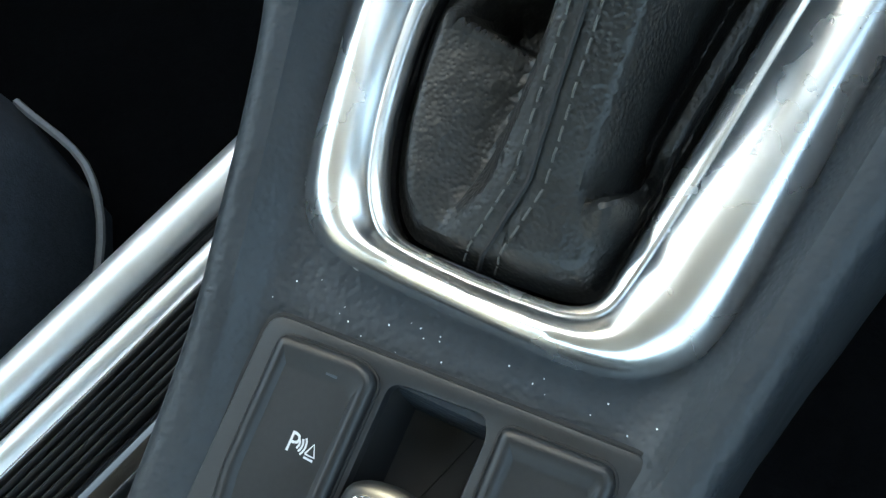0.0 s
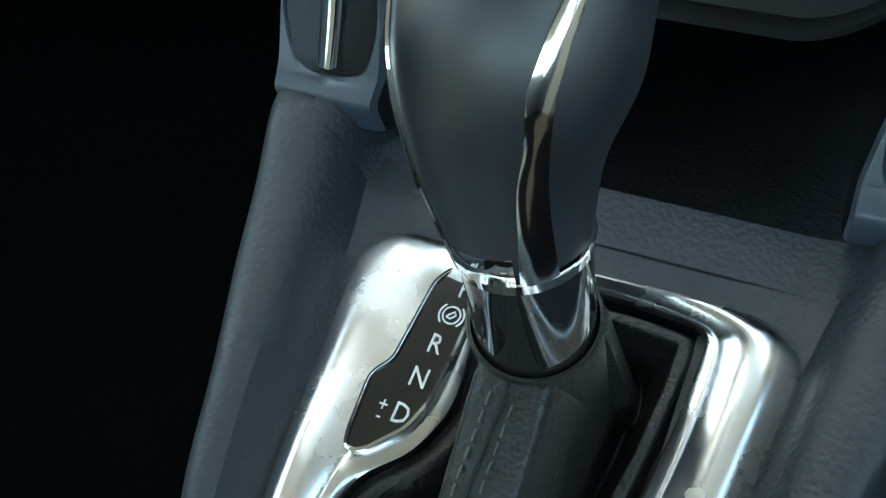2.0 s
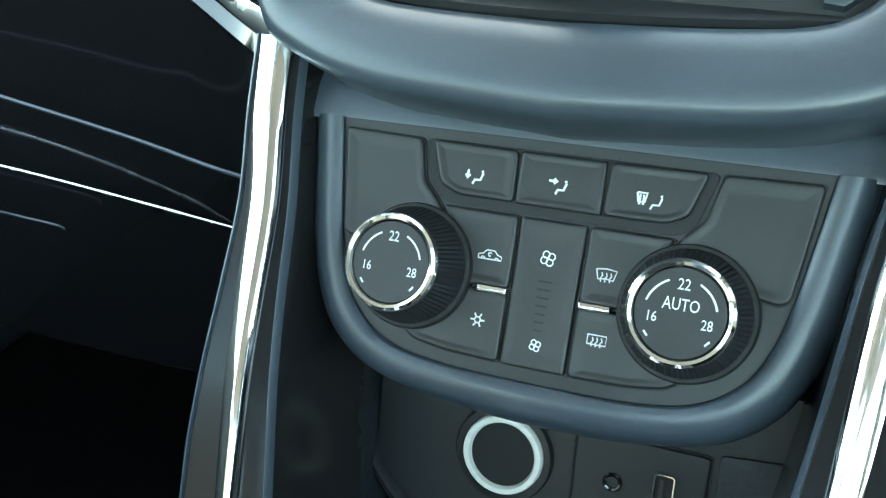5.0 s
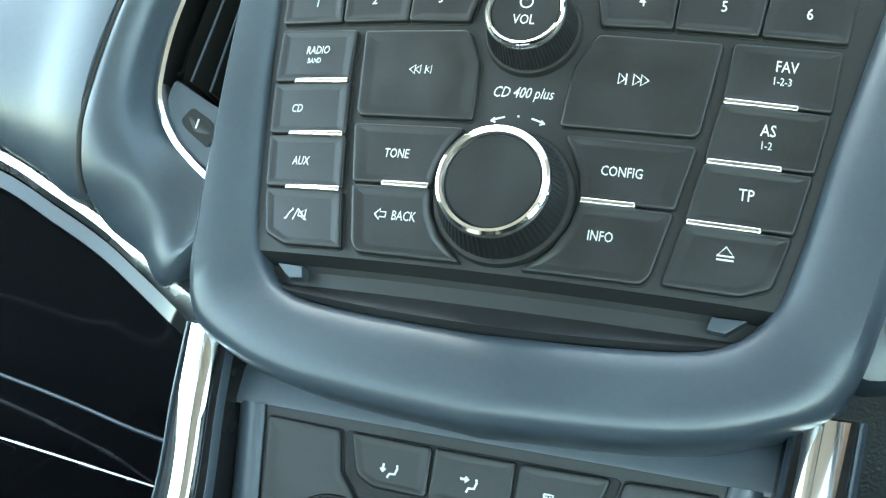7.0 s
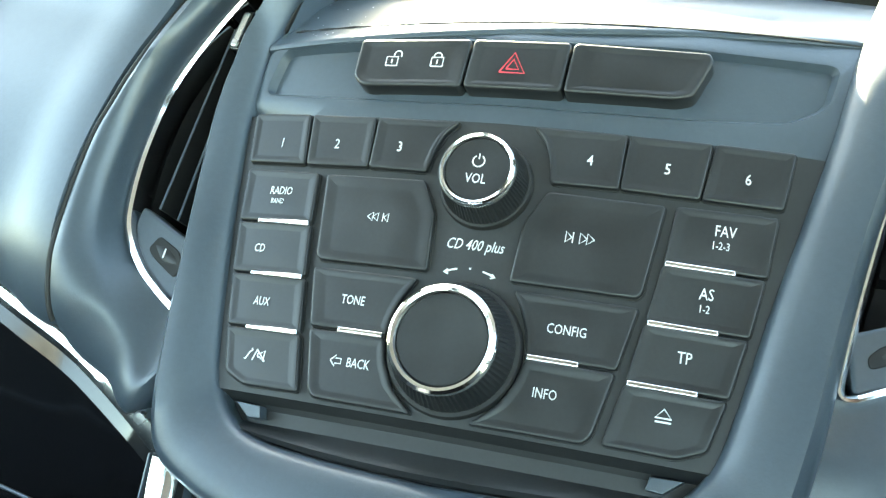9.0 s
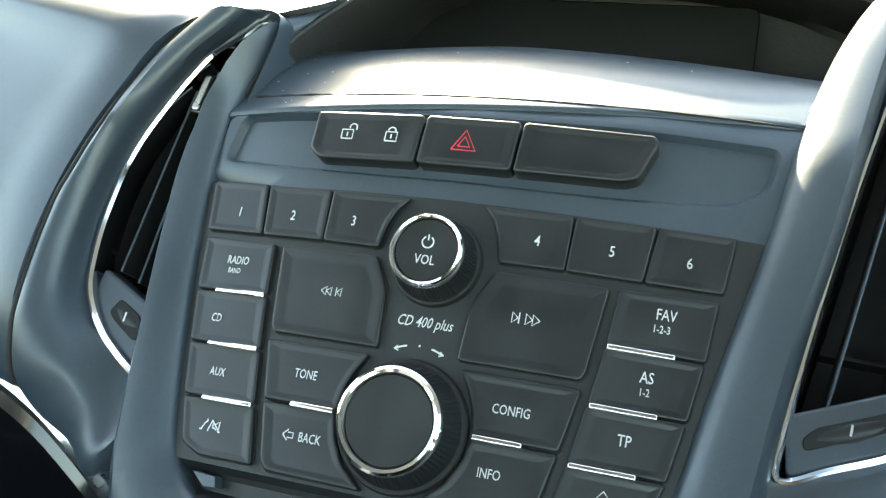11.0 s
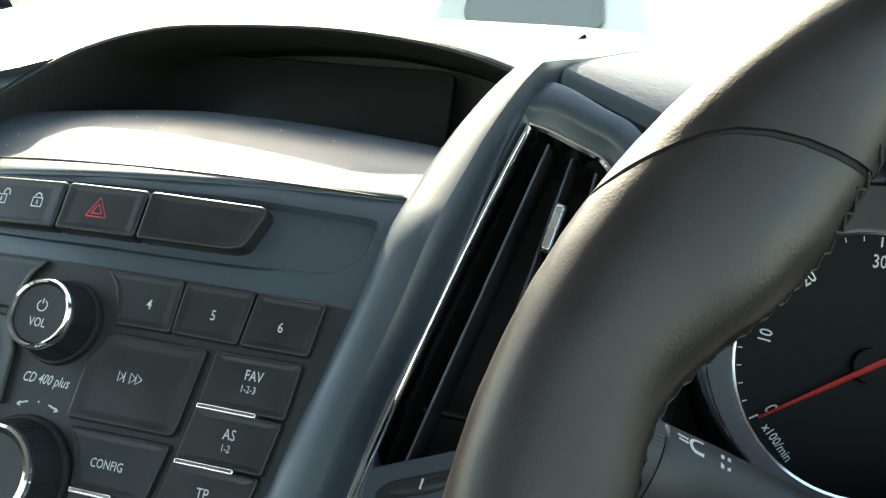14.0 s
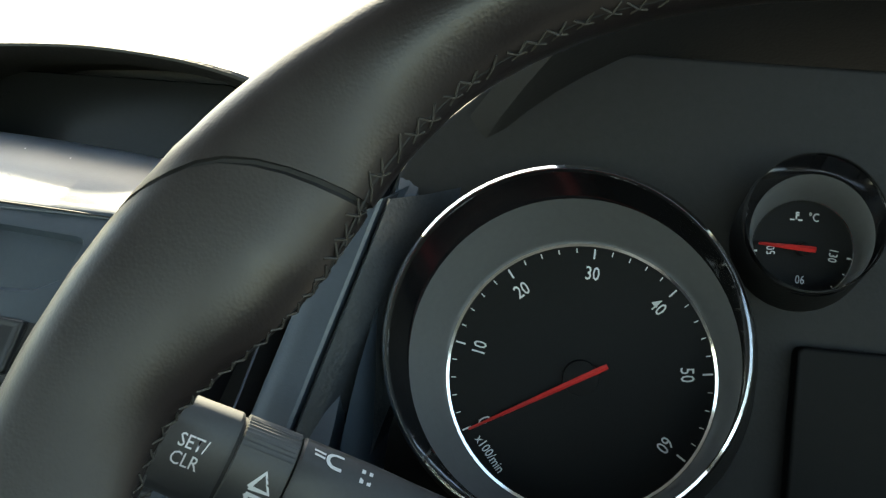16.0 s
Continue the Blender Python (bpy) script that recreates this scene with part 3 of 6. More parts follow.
# ---- radio ----
def knurled(r0, r1, y0, y1, n=72):
    """A ribbed sleeve between two depths."""
    loops = []
    for y, r in ((y0, r0), (y0 + (y1 - y0) * 0.15, r0 * 1.0), (y0 + (y1 - y0) * 0.85, r1), (y1, r1 * 0.985)):
        loops.append([((r + (0.00035 if i % 2 else 0)) * math.cos(2 * math.pi * i / (2 * n)), y, (r + (0.00035 if i % 2 else 0)) * math.sin(2 * math.pi * i / (2 * n))) for i in range(2 * n)])
    return loft(loops, True)


def rotary(name, parent, u, v, r, front, base_y, flare, label):
    """A rotary knob: ribbed sleeve, chrome ring and a dished cap."""
    k = new(name)
    k.parent = parent
    k.location = (u, base_y, v)
    k["label"] = label
    h = front - base_y
    part("collar", lathe([(flare * 1.04, 0.004), (flare * 1.03, -0.001), (flare, -0.0022), (flare * 0.94, -0.0025), (r * 0.9, -0.002)], 48, cap=False), M_GAP, k)
    part("sleeve", knurled(flare * 0.93, r * 0.985, -0.002, h + 0.0025), M_BUTTON, k, "ribbed black sleeve")
    part("chrome_ring", lathe([(r * 0.97, h + 0.004), (r * 1.0, h + 0.003), (r * 1.005, h + 0.0018), (r * 0.985, h + 0.0004), (r * 0.93, h - 0.0003), (r * 0.87, h + 0.0001), (r * 0.84, h + 0.0012), (r * 0.83, h + 0.003)], 64, cap=False), M_CHROME, k, "bright chrome ring")
    part("cap", lathe([(r * 0.845, h + 0.0022), (r * 0.82, h + 0.0013), (r * 0.6, h + 0.0014), (r * 0.3, h + 0.0015), (0.0004, h + 0.0015)], 48), M_BUTTON, k)
    return k


def radio():
    root = thing("radio", STACK, "black car radio with grey buttons and chrome-ringed knobs", "radio")
    fy = face_y
    side = lambda v: float(np.interp(v, [-0.112, -0.099, -0.078, -0.043, -0.008, 0.022], [0.078, 0.0885, 0.0945, 0.1015, 0.1095, 0.116]))
    vs = [0.0125 - 0.13 * k / 40 for k in range(41)]
    rows = []
    for v in vs:
        w = max(0.02, side(v)) if v > -0.1095 else max(0.0, 0.078 * math.sqrt(max(0.0, 1 - ((-0.1095 - v) / 0.0085) ** 2)))
        rows.append([(w * (k / 20 - 1), fy(w * (k / 20 - 1), v) + (0.0012 if v > -0.0985 else 0.0012 + min(1, (-0.0985 - v) / 0.002) * 0.008), v) for k in range(41)])
    part("faceplate", loft(rows, False), M_FACE, root)
    left = {
        "preset_button": [[(-103, 12.3), (-77, 11.9), (-74.4, -8.8), (-100.6, -8.3)], [(-75.6, 11.8), (-48.0, 11.3), (-47.2, -8.8), (-73.4, -8.8)],
                          [(-46.8, 11.3), (-14, 11.2), (-19.2, 6), (-21.6, 0), (-23.2, -9.2), (-46.4, -8.8)]],
        "seek_button": [[(-63, -12.9), (-23, -12.9), (-16.6, -25), (-15.2, -46.3), (-57.6, -46), (-59.2, -44)]],
        "menu_button": [[(-59, -49.4), (-17.6, -49.5), (-21.6, -56), (-24.2, -63), (-25.2, -70.9), (-54.8, -70.9)],
                        [(-54.6, -72.2), (-25.2, -72.2), (-23.6, -80), (-18.8, -89), (-10, -96.4), (-47.5, -96), (-50, -93)]],
        "source_button": [[(-99.6, -11.6), (-66.8, -12.5), (-65.0, -32.6), (-97.8, -32.6)], [(-97.5, -33.7), (-64.8, -33.7), (-62.0, -53.4), (-94.4, -53.4)],
                          [(-94.1, -54.5), (-61.7, -54.5), (-58.4, -74.0), (-90.3, -74.0)], [(-90, -75.1), (-58.1, -75.1), (-53.8, -95.3), (-77, -95.3), (-85.5, -91.5)]],
    }
    made = {}
    for name, polys in left.items():
        for i, pts in enumerate(polys):
            for s in (-1, 1):
                p = mm(pts) if s < 0 else mm(flip(pts))
                # joint round the key
                part("key_joint", slab(rounded(inset(p, -0.0009), 0.0024), 0.0007, 0.003, 0.0002, fy), M_GAP, root)
                made[(name, i, s)] = part(name, slab(rounded(inset(p, -0.00035), 0.0017), -0.0015, 0.003, 0.0008, fy, 0.0004), M_BUTTON, root)
    for i, d in enumerate("123"):
        lettering("number", d, (-0.0867, -0.0619, -0.0355)[i], -0.0004, 0.0056, -0.0014, made[("preset_button", i, -1)], fn=fy)
    for i, d in enumerate("654"):
        lettering("number", d, (0.0884, 0.0619, 0.0355)[i], 0.0003, 0.0056, -0.0014, made[("preset_button", i, 1)], fn=fy)
    sb = lambda i, s: made[("source_button", i, s)]
    lettering("word", "RADIO", -0.0815, -0.0205, 0.0046, -0.0014, sb(0, -1), fn=fy, wide=0.72)
    lettering("word", "BAND", -0.0822, -0.0247, 0.003, -0.0014, sb(0, -1), fn=fy, wide=0.72)
    lettering("word", "CD", -0.0845, -0.0440, 0.0046, -0.0014, sb(1, -1), fn=fy, wide=0.72)
    lettering("word", "AUX", -0.0775, -0.0645, 0.0046, -0.0014, sb(2, -1), fn=fy, wide=0.72)
    strokes("phone_symbol", [[(-3.6, -1.2), (-3, -1.5), (-2, 0.6), (-1, 1.4), (-1.5, 1.8)], [(-0.6, -1.6), (0.6, 1.8)], [(1, -0.5), (1.8, -0.5), (3.2, -1.6), (3.2, 1.6), (1.8, 0.6), (1, 0.6), (1, -0.5)], [(0.6, 1.5), (3.8, -1.6)]], -0.0745, -0.0845, 0.00125, -0.0014, sb(3, -1), fn=fy, w=0.00025)
    lettering("word", "FAV", 0.0832, -0.0192, 0.0056, -0.0014, sb(0, 1), fn=fy, wide=0.72)
    lettering("word", "1-2-3", 0.0822, -0.0243, 0.0038, -0.0014, sb(0, 1), fn=fy, wide=0.75)
    lettering("word", "AS", 0.0798, -0.0415, 0.0056, -0.0014, sb(1, 1), fn=fy, wide=0.75)
    lettering("word", "1-2", 0.0795, -0.0465, 0.0038, -0.0014, sb(1, 1), fn=fy, wide=0.75)
    lettering("word", "TP", 0.0755, -0.0636, 0.0056, -0.0014, sb(2, 1), fn=fy, wide=0.75)
    strokes("eject_symbol", [[(-1.8, -1.7), (1.8, -1.7)], [(-1.8, -0.8), (1.8, -0.8), (0, 1.3), (-1.8, -0.8), (1.8, -0.8)]], 0.0715, -0.0825, 0.0014, -0.0014, sb(3, 1), fn=fy, w=0.0003)
    lettering("word", "TONE", -0.0400, -0.0603, 0.0048, -0.0014, made[("menu_button", 0, -1)], fn=fy, wide=0.72)
    lettering("word", "BACK", -0.0327, -0.0826, 0.0048, -0.0014, made[("menu_button", 1, -1)], fn=fy, wide=0.72)
    strokes("back_arrow", [[(-1.6, 0), (-0.1, 1.5), (-0.1, 0.7), (1.6, 0.7), (1.6, -0.7), (-0.1, -0.7), (-0.1, -1.5), (-1.6, 0)]], -0.0414, -0.0824, 0.0013, -0.0014, made[("menu_button", 1, -1)], fn=fy, w=0.00022)
    lettering("word", "CONFIG", 0.0372, -0.0607, 0.0048, -0.0014, made[("menu_button", 0, 1)], fn=fy, wide=0.74)
    lettering("word", "INFO", 0.0335, -0.0826, 0.0048, -0.0014, made[("menu_button", 1, 1)], fn=fy, wide=0.74)
    t1 = [(-2.9, 0), (-1.0, 1.5), (-1.0, -1.5), (-2.9, 0)]
    t2 = [(-1.0, 0), (0.9, 1.5), (0.9, -1.5), (-1.0, 0)]
    t3 = [(3.0, 0), (4.6, 1.5), (4.6, -1.5), (3.0, 0)]
    strokes("seek_back_symbol", [t1, t2, t3, [(2.7, 1.5), (2.7, -1.5)]], -0.0388, -0.0283, 0.0011, -0.0014, made[("seek_button", 0, -1)], fn=fy, w=0.0002)
    strokes("seek_ahead_symbol", [[(-x, y) for x, y in ln] for ln in (t1, t2, t3, [(2.7, 1.5), (2.7, -1.5)])], 0.0376, -0.0283, 0.0013, -0.0014, made[("seek_button", 0, 1)], fn=fy, w=0.00022)
    for a, b, v in ((-88, -65.3, -33.2), (-85, -62.5, -54.0), (-81, -58.8, -74.6), (-43, -25.5, -71.5)):
        for s in (-1, 1):
            lo, hi = (a, b) if s < 0 else (-b, -a)
            part("chrome_bar", slab(rounded(mm([(lo, v - 1.05), (hi, v - 1.05), (hi, v + 1.05), (lo, v + 1.05)]), 0.0005, 2), -0.0030, 0.002, 0.0006, fy), M_CHROME, root, "small bright chrome bar")
    lettering("model_name", "CD 400 plus", 0.0, -0.0347, 0.0056, 0.0011, root, fn=fy, wide=0.74, lean=0.25)
    strokes("turn_arrows", [arc(0, -20, 20.6, 103, 116, 8), arc(0, -20, 20.6, 77, 64, 8), [(-8.0, -0.4), (-9.3, -1.5), (-7.6, -2.0)], [(8.0, -0.4), (9.3, -1.5), (7.6, -2.0)], [(-0.35, 0.6), (0.35, 0.6)]], 0, -0.0438, 0.001, 0.0011, root, fn=fy, w=0.00032)
    vol = rotary("volume_knob", root, 0.0, -0.0118, 0.0137, -0.0178, -0.0015, 0.0165, "small round volume knob with a chrome ring")
    lettering("word", "VOL", 0, -0.0036, 0.0050, -0.0149, vol, wide=0.78)
    strokes("power_symbol", [arc(0, 0, 1.5, 120, 420, 16), [(0, 0.5), (0, 2.0)]], 0, 0.0030, 0.0014, -0.0149, vol, w=0.00025)
    rotary("menu_knob", root, 0.0, -0.0722, 0.0186, -0.0190, -0.0015, 0.0232, "large round menu knob with a chrome ring")
    # disc slot
    xs = [-0.078 + 0.156 * k / 30 for k in range(31)]
    part("slot_flap", loft([[(x, fy(x, -0.1) + 0.0075, -0.1003), (x, fy(x, -0.1) + 0.0105, -0.1045), (x, fy(x, -0.1) + 0.0095, -0.1075), (x, fy(x, -0.1) + 0.0035, -0.1128 + 0.6 * x * x), (x, fy(x, -0.1) + 0.002, -0.1150 + 0.75 * x * x), (x, fy(x, -0.1) + 0.004, -0.1168 + 0.8 * x * x)] for x in xs], False), M_FACE, root)
    for s in (-1, 1):
        pts = [(s * 80, -101.5), (s * 69.5, -101.8), (s * 68.5, -106), (s * 74, -106.5)]
        part("slot_tab", slab(mm(pts if s > 0 else pts), 0.0035, 0.010, 0.0004, fy), M_SOFT, root, "small grey tab at the slot's end")
    return root


radio()


# ---- climate panel ----
def climate_panel():
    root = thing("climate_panel", STACK, "black climate panel with buttons and two temperature knobs", "climate panel")

    def hv(u, v):
        return 0.0239 - 0.0382 * (v + 0.1909)

    half = [(0, -227.5), (30, -226.8), (50, -223.5), (63, -215), (70, -203), (74, -188), (77, -170), (80, -150)]
    edge = spline([(u / 1000, v / 1000) for u, v in half], 30)
    edge = [(-u, v) for u, v in reversed(edge[1:])] + edge
    rows = []
    for u, v in edge:
        n = Vector((u, v + 0.165)).normalized() if v < -0.165 else Vector((1 if u > 0 else -1, 0))
        row = []
        for out, dy in ((0, 0.004), (0, 0.0), (0.0008, -0.001), (0.004, -0.0018), (0.009, 0.0), (0.013, 0.005), (0.0145, 0.012), (0.0145, 0.035)):
            row.append((u + n.x * out, hv(u, v) + dy, v + n.y * out))
        rows.append(row)
    part("panel_lip", loft(rows, False), M_SOFT, root)
    face = slab([(u, v) for u, v in edge], 0.0012, 0.02, 0.0003, hv)
    part("faceplate", face, M_FACE, root)
    part("upper_filler", loft([[(x, 0.032, -0.128), (x, 0.026, -0.139), (x, 0.0235, -0.149), (x, 0.024, -0.151)] for x in [-0.1 + 0.2 * k / 20 for k in range(21)]], False), M_SOFT, root)
    left = {
        "mode_button": [[(-45, -154), (-15.2, -154.3), (-14.6, -171.2), (-34, -171), (-40.5, -168)]],
        "blank_key": [[(-77.5, -153.4), (-49, -154), (-46, -168), (-40.5, -173.6), (-36, -180), (-46, -186), (-70, -190), (-73, -188)]],
        "air_button": [[(-38, -175), (-11.8, -175), (-11.6, -199.1), (-29, -199.1), (-30.5, -188), (-35, -180)],
                       [(-29, -200.4), (-11.6, -200.4), (-11.5, -222.6), (-30, -222), (-41.5, -220.4), (-46, -217.4), (-38, -214), (-31.5, -207)]],
    }
    made = {}
    for name, polys in left.items():
        for i, pts in enumerate(polys):
            for s in (-1, 1):
                p = mm(pts) if s < 0 else mm(flip(pts))
                part("key_joint", slab(rounded(inset(p, -0.0005), 0.0015), 0.0005, 0.003, 0.0002, hv), M_GAP, root)
                made[(name, i, s)] = part(name, slab(rounded(p, 0.0022), -0.0012, 0.003, 0.0009, hv, 0.0003), M_BUTTON, root)
    mid = mm([(-14.1, -154.3), (13.7, -154.3), (14, -171.3), (-14, -171.3)])
    made["face"] = part("mode_button", slab(rounded(mid, 0.001), -0.0012, 0.003, 0.0009, hv, 0.0002), M_BUTTON, root)
    fan = mm([(-10.7, -175), (10.7, -175), (10.6, -222.7), (-10.6, -222.7)])
    made["fan"] = part("fan_button", slab(rounded(fan, 0.001), -0.0012, 0.003, 0.0009, hv, 0.0002), M_BUTTON, root)
    part("mode_groove", slab(rounded(mm([(-48.2, -153.6), (48.2, -153.6), (43, -171), (37, -174.2), (-37, -174.2), (-43, -171)]), 0.003), 0.0006, 0.003, 0.0002, hv), M_GAP, root)
    sit = lambda dx: [[(dx - 0.2, 1.0), (dx - 0.2, 1.5)], [(dx, 0.9), (dx - 0.5, -0.7), (dx - 1.9, -0.8), (dx - 2.3, -1.8)]]
    dp = -0.0011
    strokes("mode_symbol", sit(1.8) + [[(-1.9, 1.4), (-1.9, -0.2)], [(-2.5, 0.3), (-1.9, -0.5), (-1.3, 0.3)]], -0.0284, -0.1645, 0.0014, dp, made[("mode_button", 0, -1)], w=0.0004, fn=hv)
    strokes("mode_symbol", sit(1.8) + [[(-2.4, 1.1), (-0.6, 1.1)], [(-1.2, 1.7), (-0.4, 1.1), (-1.2, 0.5)]], -0.0005, -0.1642, 0.0014, dp, made["face"], w=0.0004, fn=hv)
    strokes("mode_symbol", [[(x + 0.8, y) for x, y in ln] for ln in sit(1.8)] + [[(-2.9, 1.6), (-0.7, 1.6), (-1.1, -0.4), (-2.5, -0.4), (-2.9, 1.6)], [(-2.2, 1.2), (-2.2, -1.0)], [(-1.4, 1.2), (-1.4, -1.0)]], 0.0284, -0.1648, 0.0014, dp, made[("mode_button", 0, 1)], w=0.00033, fn=hv)
    strokes("recirculation_symbol", [[(-3, -0.9), (-3, 0.1), (-1.8, 0.4), (-1, 1.3), (1.1, 1.3), (1.9, 0.4), (3, 0), (3, -0.9), (-3, -0.9)], arc(0, 0.3, 0.45, 30, 300, 8), arc(-1.8, -0.9, 0.5, 0, 180, 6), arc(1.8, -0.9, 0.5, 0, 180, 6)], -0.0192, -0.1892, 0.0013, dp, made[("air_button", 0, -1)], w=0.00022, fn=hv)
    strokes("cooling_symbol", [[(0.9 * math.cos(a), 0.9 * math.sin(a)) for a in [radians(60 * k) for k in range(7)]]] + [[(0.9 * math.cos(radians(60 * k)), 0.9 * math.sin(radians(60 * k))), (2 * math.cos(radians(60 * k)), 2 * math.sin(radians(60 * k)))] for k in range(6)], -0.02, -0.2103, 0.0012, dp, made[("air_button", 1, -1)], w=0.00028, fn=hv)
    for (u, v, k) in ((-0.0001, -0.1871, 0.0013), (0.0002, -0.2149, 0.0010)):
        strokes("fan_symbol", [arc(1.05 * math.cos(radians(90 * q + 30)), 1.05 * math.sin(radians(90 * q + 30)), 0.85, 0, 360, 10) for q in range(4)], u, v, k, dp, made["fan"], w=0.00022, fn=hv)
    for k in range(7):
        strokes("fan_scale", [[(-2.4 + k * 0.16, 0), (2.4 - k * 0.16, 0)]], 0.0001, -0.1945 - 0.0026 * k, 0.001, dp, made["fan"], M_GAP, 0.0003, hv, "thin dark printed line")
    heat = [[(x, -1.2), (x - 0.25, -0.5), (x + 0.25, 0.2), (x, 0.9)] for x in (-1, 0, 1)]
    strokes("front_demist_symbol", heat + [[(-2.3, 1.5), (0, 1.8), (2.3, 1.5), (1.7, -0.7), (0, -0.4), (-1.7, -0.7), (-2.3, 1.5)]], 0.0189, -0.1898, 0.0014, dp, made[("air_button", 0, 1)], w=0.00022, fn=hv)
    strokes("rear_demist_symbol", heat + [[(-2.1, 1.4), (2.1, 1.4), (2.1, -0.7), (-2.1, -0.7), (-2.1, 1.4)]], 0.0192, -0.21, 0.0014, dp, made[("air_button", 1, 1)], w=0.00022, fn=hv)
    for a, b in ((-22, -11.7), (11.7, 22)):
        part("chrome_bar", slab(rounded(mm([(a, -200.9), (b, -200.9), (b, -198.7), (a, -198.7)]), 0.0005, 2), -0.0026, 0.002, 0.0006, hv), M_CHROME, root, "small bright chrome bar")
    for u, auto in ((-0.0454, False), (0.0447, True)):
        k = rotary("temperature_knob", root, u, -0.1966, 0.0156, 0.003, 0.0235, 0.0205, "temperature knob with a chrome ring, marked 16 to 28")
        d = -0.0193
        lettering("number", "22", 0, 0.0080, 0.0046, d, k, wide=0.8)
        lettering("number", "16", -0.0078, -0.0022, 0.0042, d, k, wide=0.8)
        lettering("number", "28", 0.0078, -0.0024, 0.0042, d, k, wide=0.8)
        if auto:
            lettering("word", "AUTO", 0, 0.0022, 0.0050, d, k, wide=0.75)
        strokes("scale_marks", [arc(0, 0, 10.2, 115, 165, 8), arc(0, 0, 10.2, 65, 15, 8), [(-9.2, -6), (-8, -7.4)], [(9.2, -6), (8, -7.4)]], 0, -0.0005, 0.001, d, k, w=0.0003)
    return root


climate_panel()


# ---- air vents ----
def air_vent(s):
    root = thing("air_vent", STACK, "upright dashboard air vent with a chrome frame and black slats", "air vent", group="dashboard air vents")

    def vy(u, v):
        if s < 0:
            return 0.016
        return 0.0272 + 0.27 * (abs(u) - 0.151) + 0.097 * (v + 0.0466)

    def m(pts):
        return [(s * u / 1000, v / 1000) for u, v in pts]

    if s > 0:  # opening and outer edge of the surround, with the outer edge's depth
        line = [(156.7, 111, 149, 124, 44.0), (166, 109.5, 164, 133, 46.4), (178, 105.5, 187, 124, 49.2), (190.7, 100.5, 202, 117, 52.2), (196.4, 91, 210.5, 102, 52.8), (197.3, 75, 214, 77, 51.5), (196.5, 50, 216, 47, 48.9), (194.5, 14, 222, 10, 44.8), (189.5, -17, 223, -26, 40.5), (178.6, -39, 219, -64, 35.4), (160.8, -52, 198, -79, 29.3), (142, -60.5, 160, -97, 23.4), (128.5, -67, 126, -112, 19.1), (122.5, -64.5, 110, -108, 17.8), (123.5, -52, 114, -58, 19.3), (129, -20, 123, -20, 23.8), (134.6, 10, 132.5, 10, 28.3), (140.5, 40, 138, 40, 32.8), (146.5, 68, 143, 70, 37.1), (152, 92, 146, 96, 40.9)]
        shape = dict(slats=(((166, 104), (138.5, -40)), ((176.4, 99.8), (159, -30)), ((187.1, 95), (178, -22))), cross=(136.5, 193), tab=[(171.8, 53.5), (176.6, 53), (179.8, 75.5), (175, 76)],
                     plate=[(172.6, 54.5), (176.2, 54.2), (179.0, 74.5), (175.4, 74.9)], low=[(125, -43.2), (185.5, -16), (176.3, -36.8), (159.8, -49.4), (141.9, -57.9), (128, -64.1)],
                     slot=[(132.6, -54.1), (157.7, -42.7), (162.3, -37.3), (159.7, -34.8), (135.9, -45.4), (131.6, -50.1)], wheel=((135, -49.5), (146.7, -44.6), (158.7, -39)), mark=(0.1472, -0.0440))
    else:  # opening, crease and seam of the surround, with the seam's depth
        line = [(109, 92, 109.4, 89.7, 134, 87.4, 6, 1), (120, 83, 119.5, 78.7, 140, 80.4, 6, 1), (130, 74.5, 129.5, 67.7, 150, 67.4, 6, 1), (139, 60, 138.5, 55, 156, 52.4, 4, 2), (146, 46, 146.6, 41.6, 158.7, 37.8, 0, 3), (152, 32, 152.5, 29, 163, 22, -2, 4), (156, 18, 157, 14, 167, 9, -2, 4), (158, 4, 159.7, 1, 170.5, -3, -2, 4),
                (159, -10, 161.2, -13, 172.3, -17, -2, 4), (158.5, -24, 162, -28, 173.4, -33, -2, 4), (156.5, -37, 161, -42, 173.4, -48, -2, 4), (151, -47.5, 157.5, -55, 172.7, -62, -1, 4), (143, -57, 150, -70, 171, -80, 6, 6), (135, -63.5, 142, -80, 166, -92, 19, 11), (127, -69, 134, -89, 150, -101, 24, 15), (119, -73, 125, -97, 132, -112, 20, 16),
                (113, -66, 111, -72, 110, -80, 18, 16), (111.5, -40, 109, -40, 108, -40, 18, 17), (112, -10, 109.5, -10, 108, -10, 18, 17), (111, 20, 108.5, 20, 107, 20, 18, 17), (108, 45, 105.5, 45, 104, 45, 18, 17), (104, 65, 101.5, 65, 100, 65, 18, 17), (101, 82, 98, 84, 96, 86, 18, 15), (103, 92, 102, 94, 100, 95, 18, 14)]
        shape = dict(slats=(((134, 58), (145, -28)), ((126, 68), (135, -32)), ((118, 76), (125, -36))), cross=(112, 156), tab=[(124.5, 44), (129.5, 44.5), (126.8, 63), (121.8, 63)],
                     plate=[(125.4, 45.2), (128.7, 45.6), (126.1, 61.8), (122.8, 61.8)], low=[(114, -44), (131, -38), (152, -27.5), (153.5, -36), (149.5, -45), (142, -54.5), (134, -61), (126, -66), (117, -69)],
                     slot=[(128, -57), (140, -49.5), (143.5, -46), (139.5, -40), (129, -45.5), (125, -52)], wheel=((127, -51.5), (134, -48), (141, -43.5)), mark=(0.1345, -0.0475))
    closed = spline(line + [line[0]], 121)[:-1]
    inner = m([q[:2] for q in closed])
    outer = m([q[2:4] for q in closed])

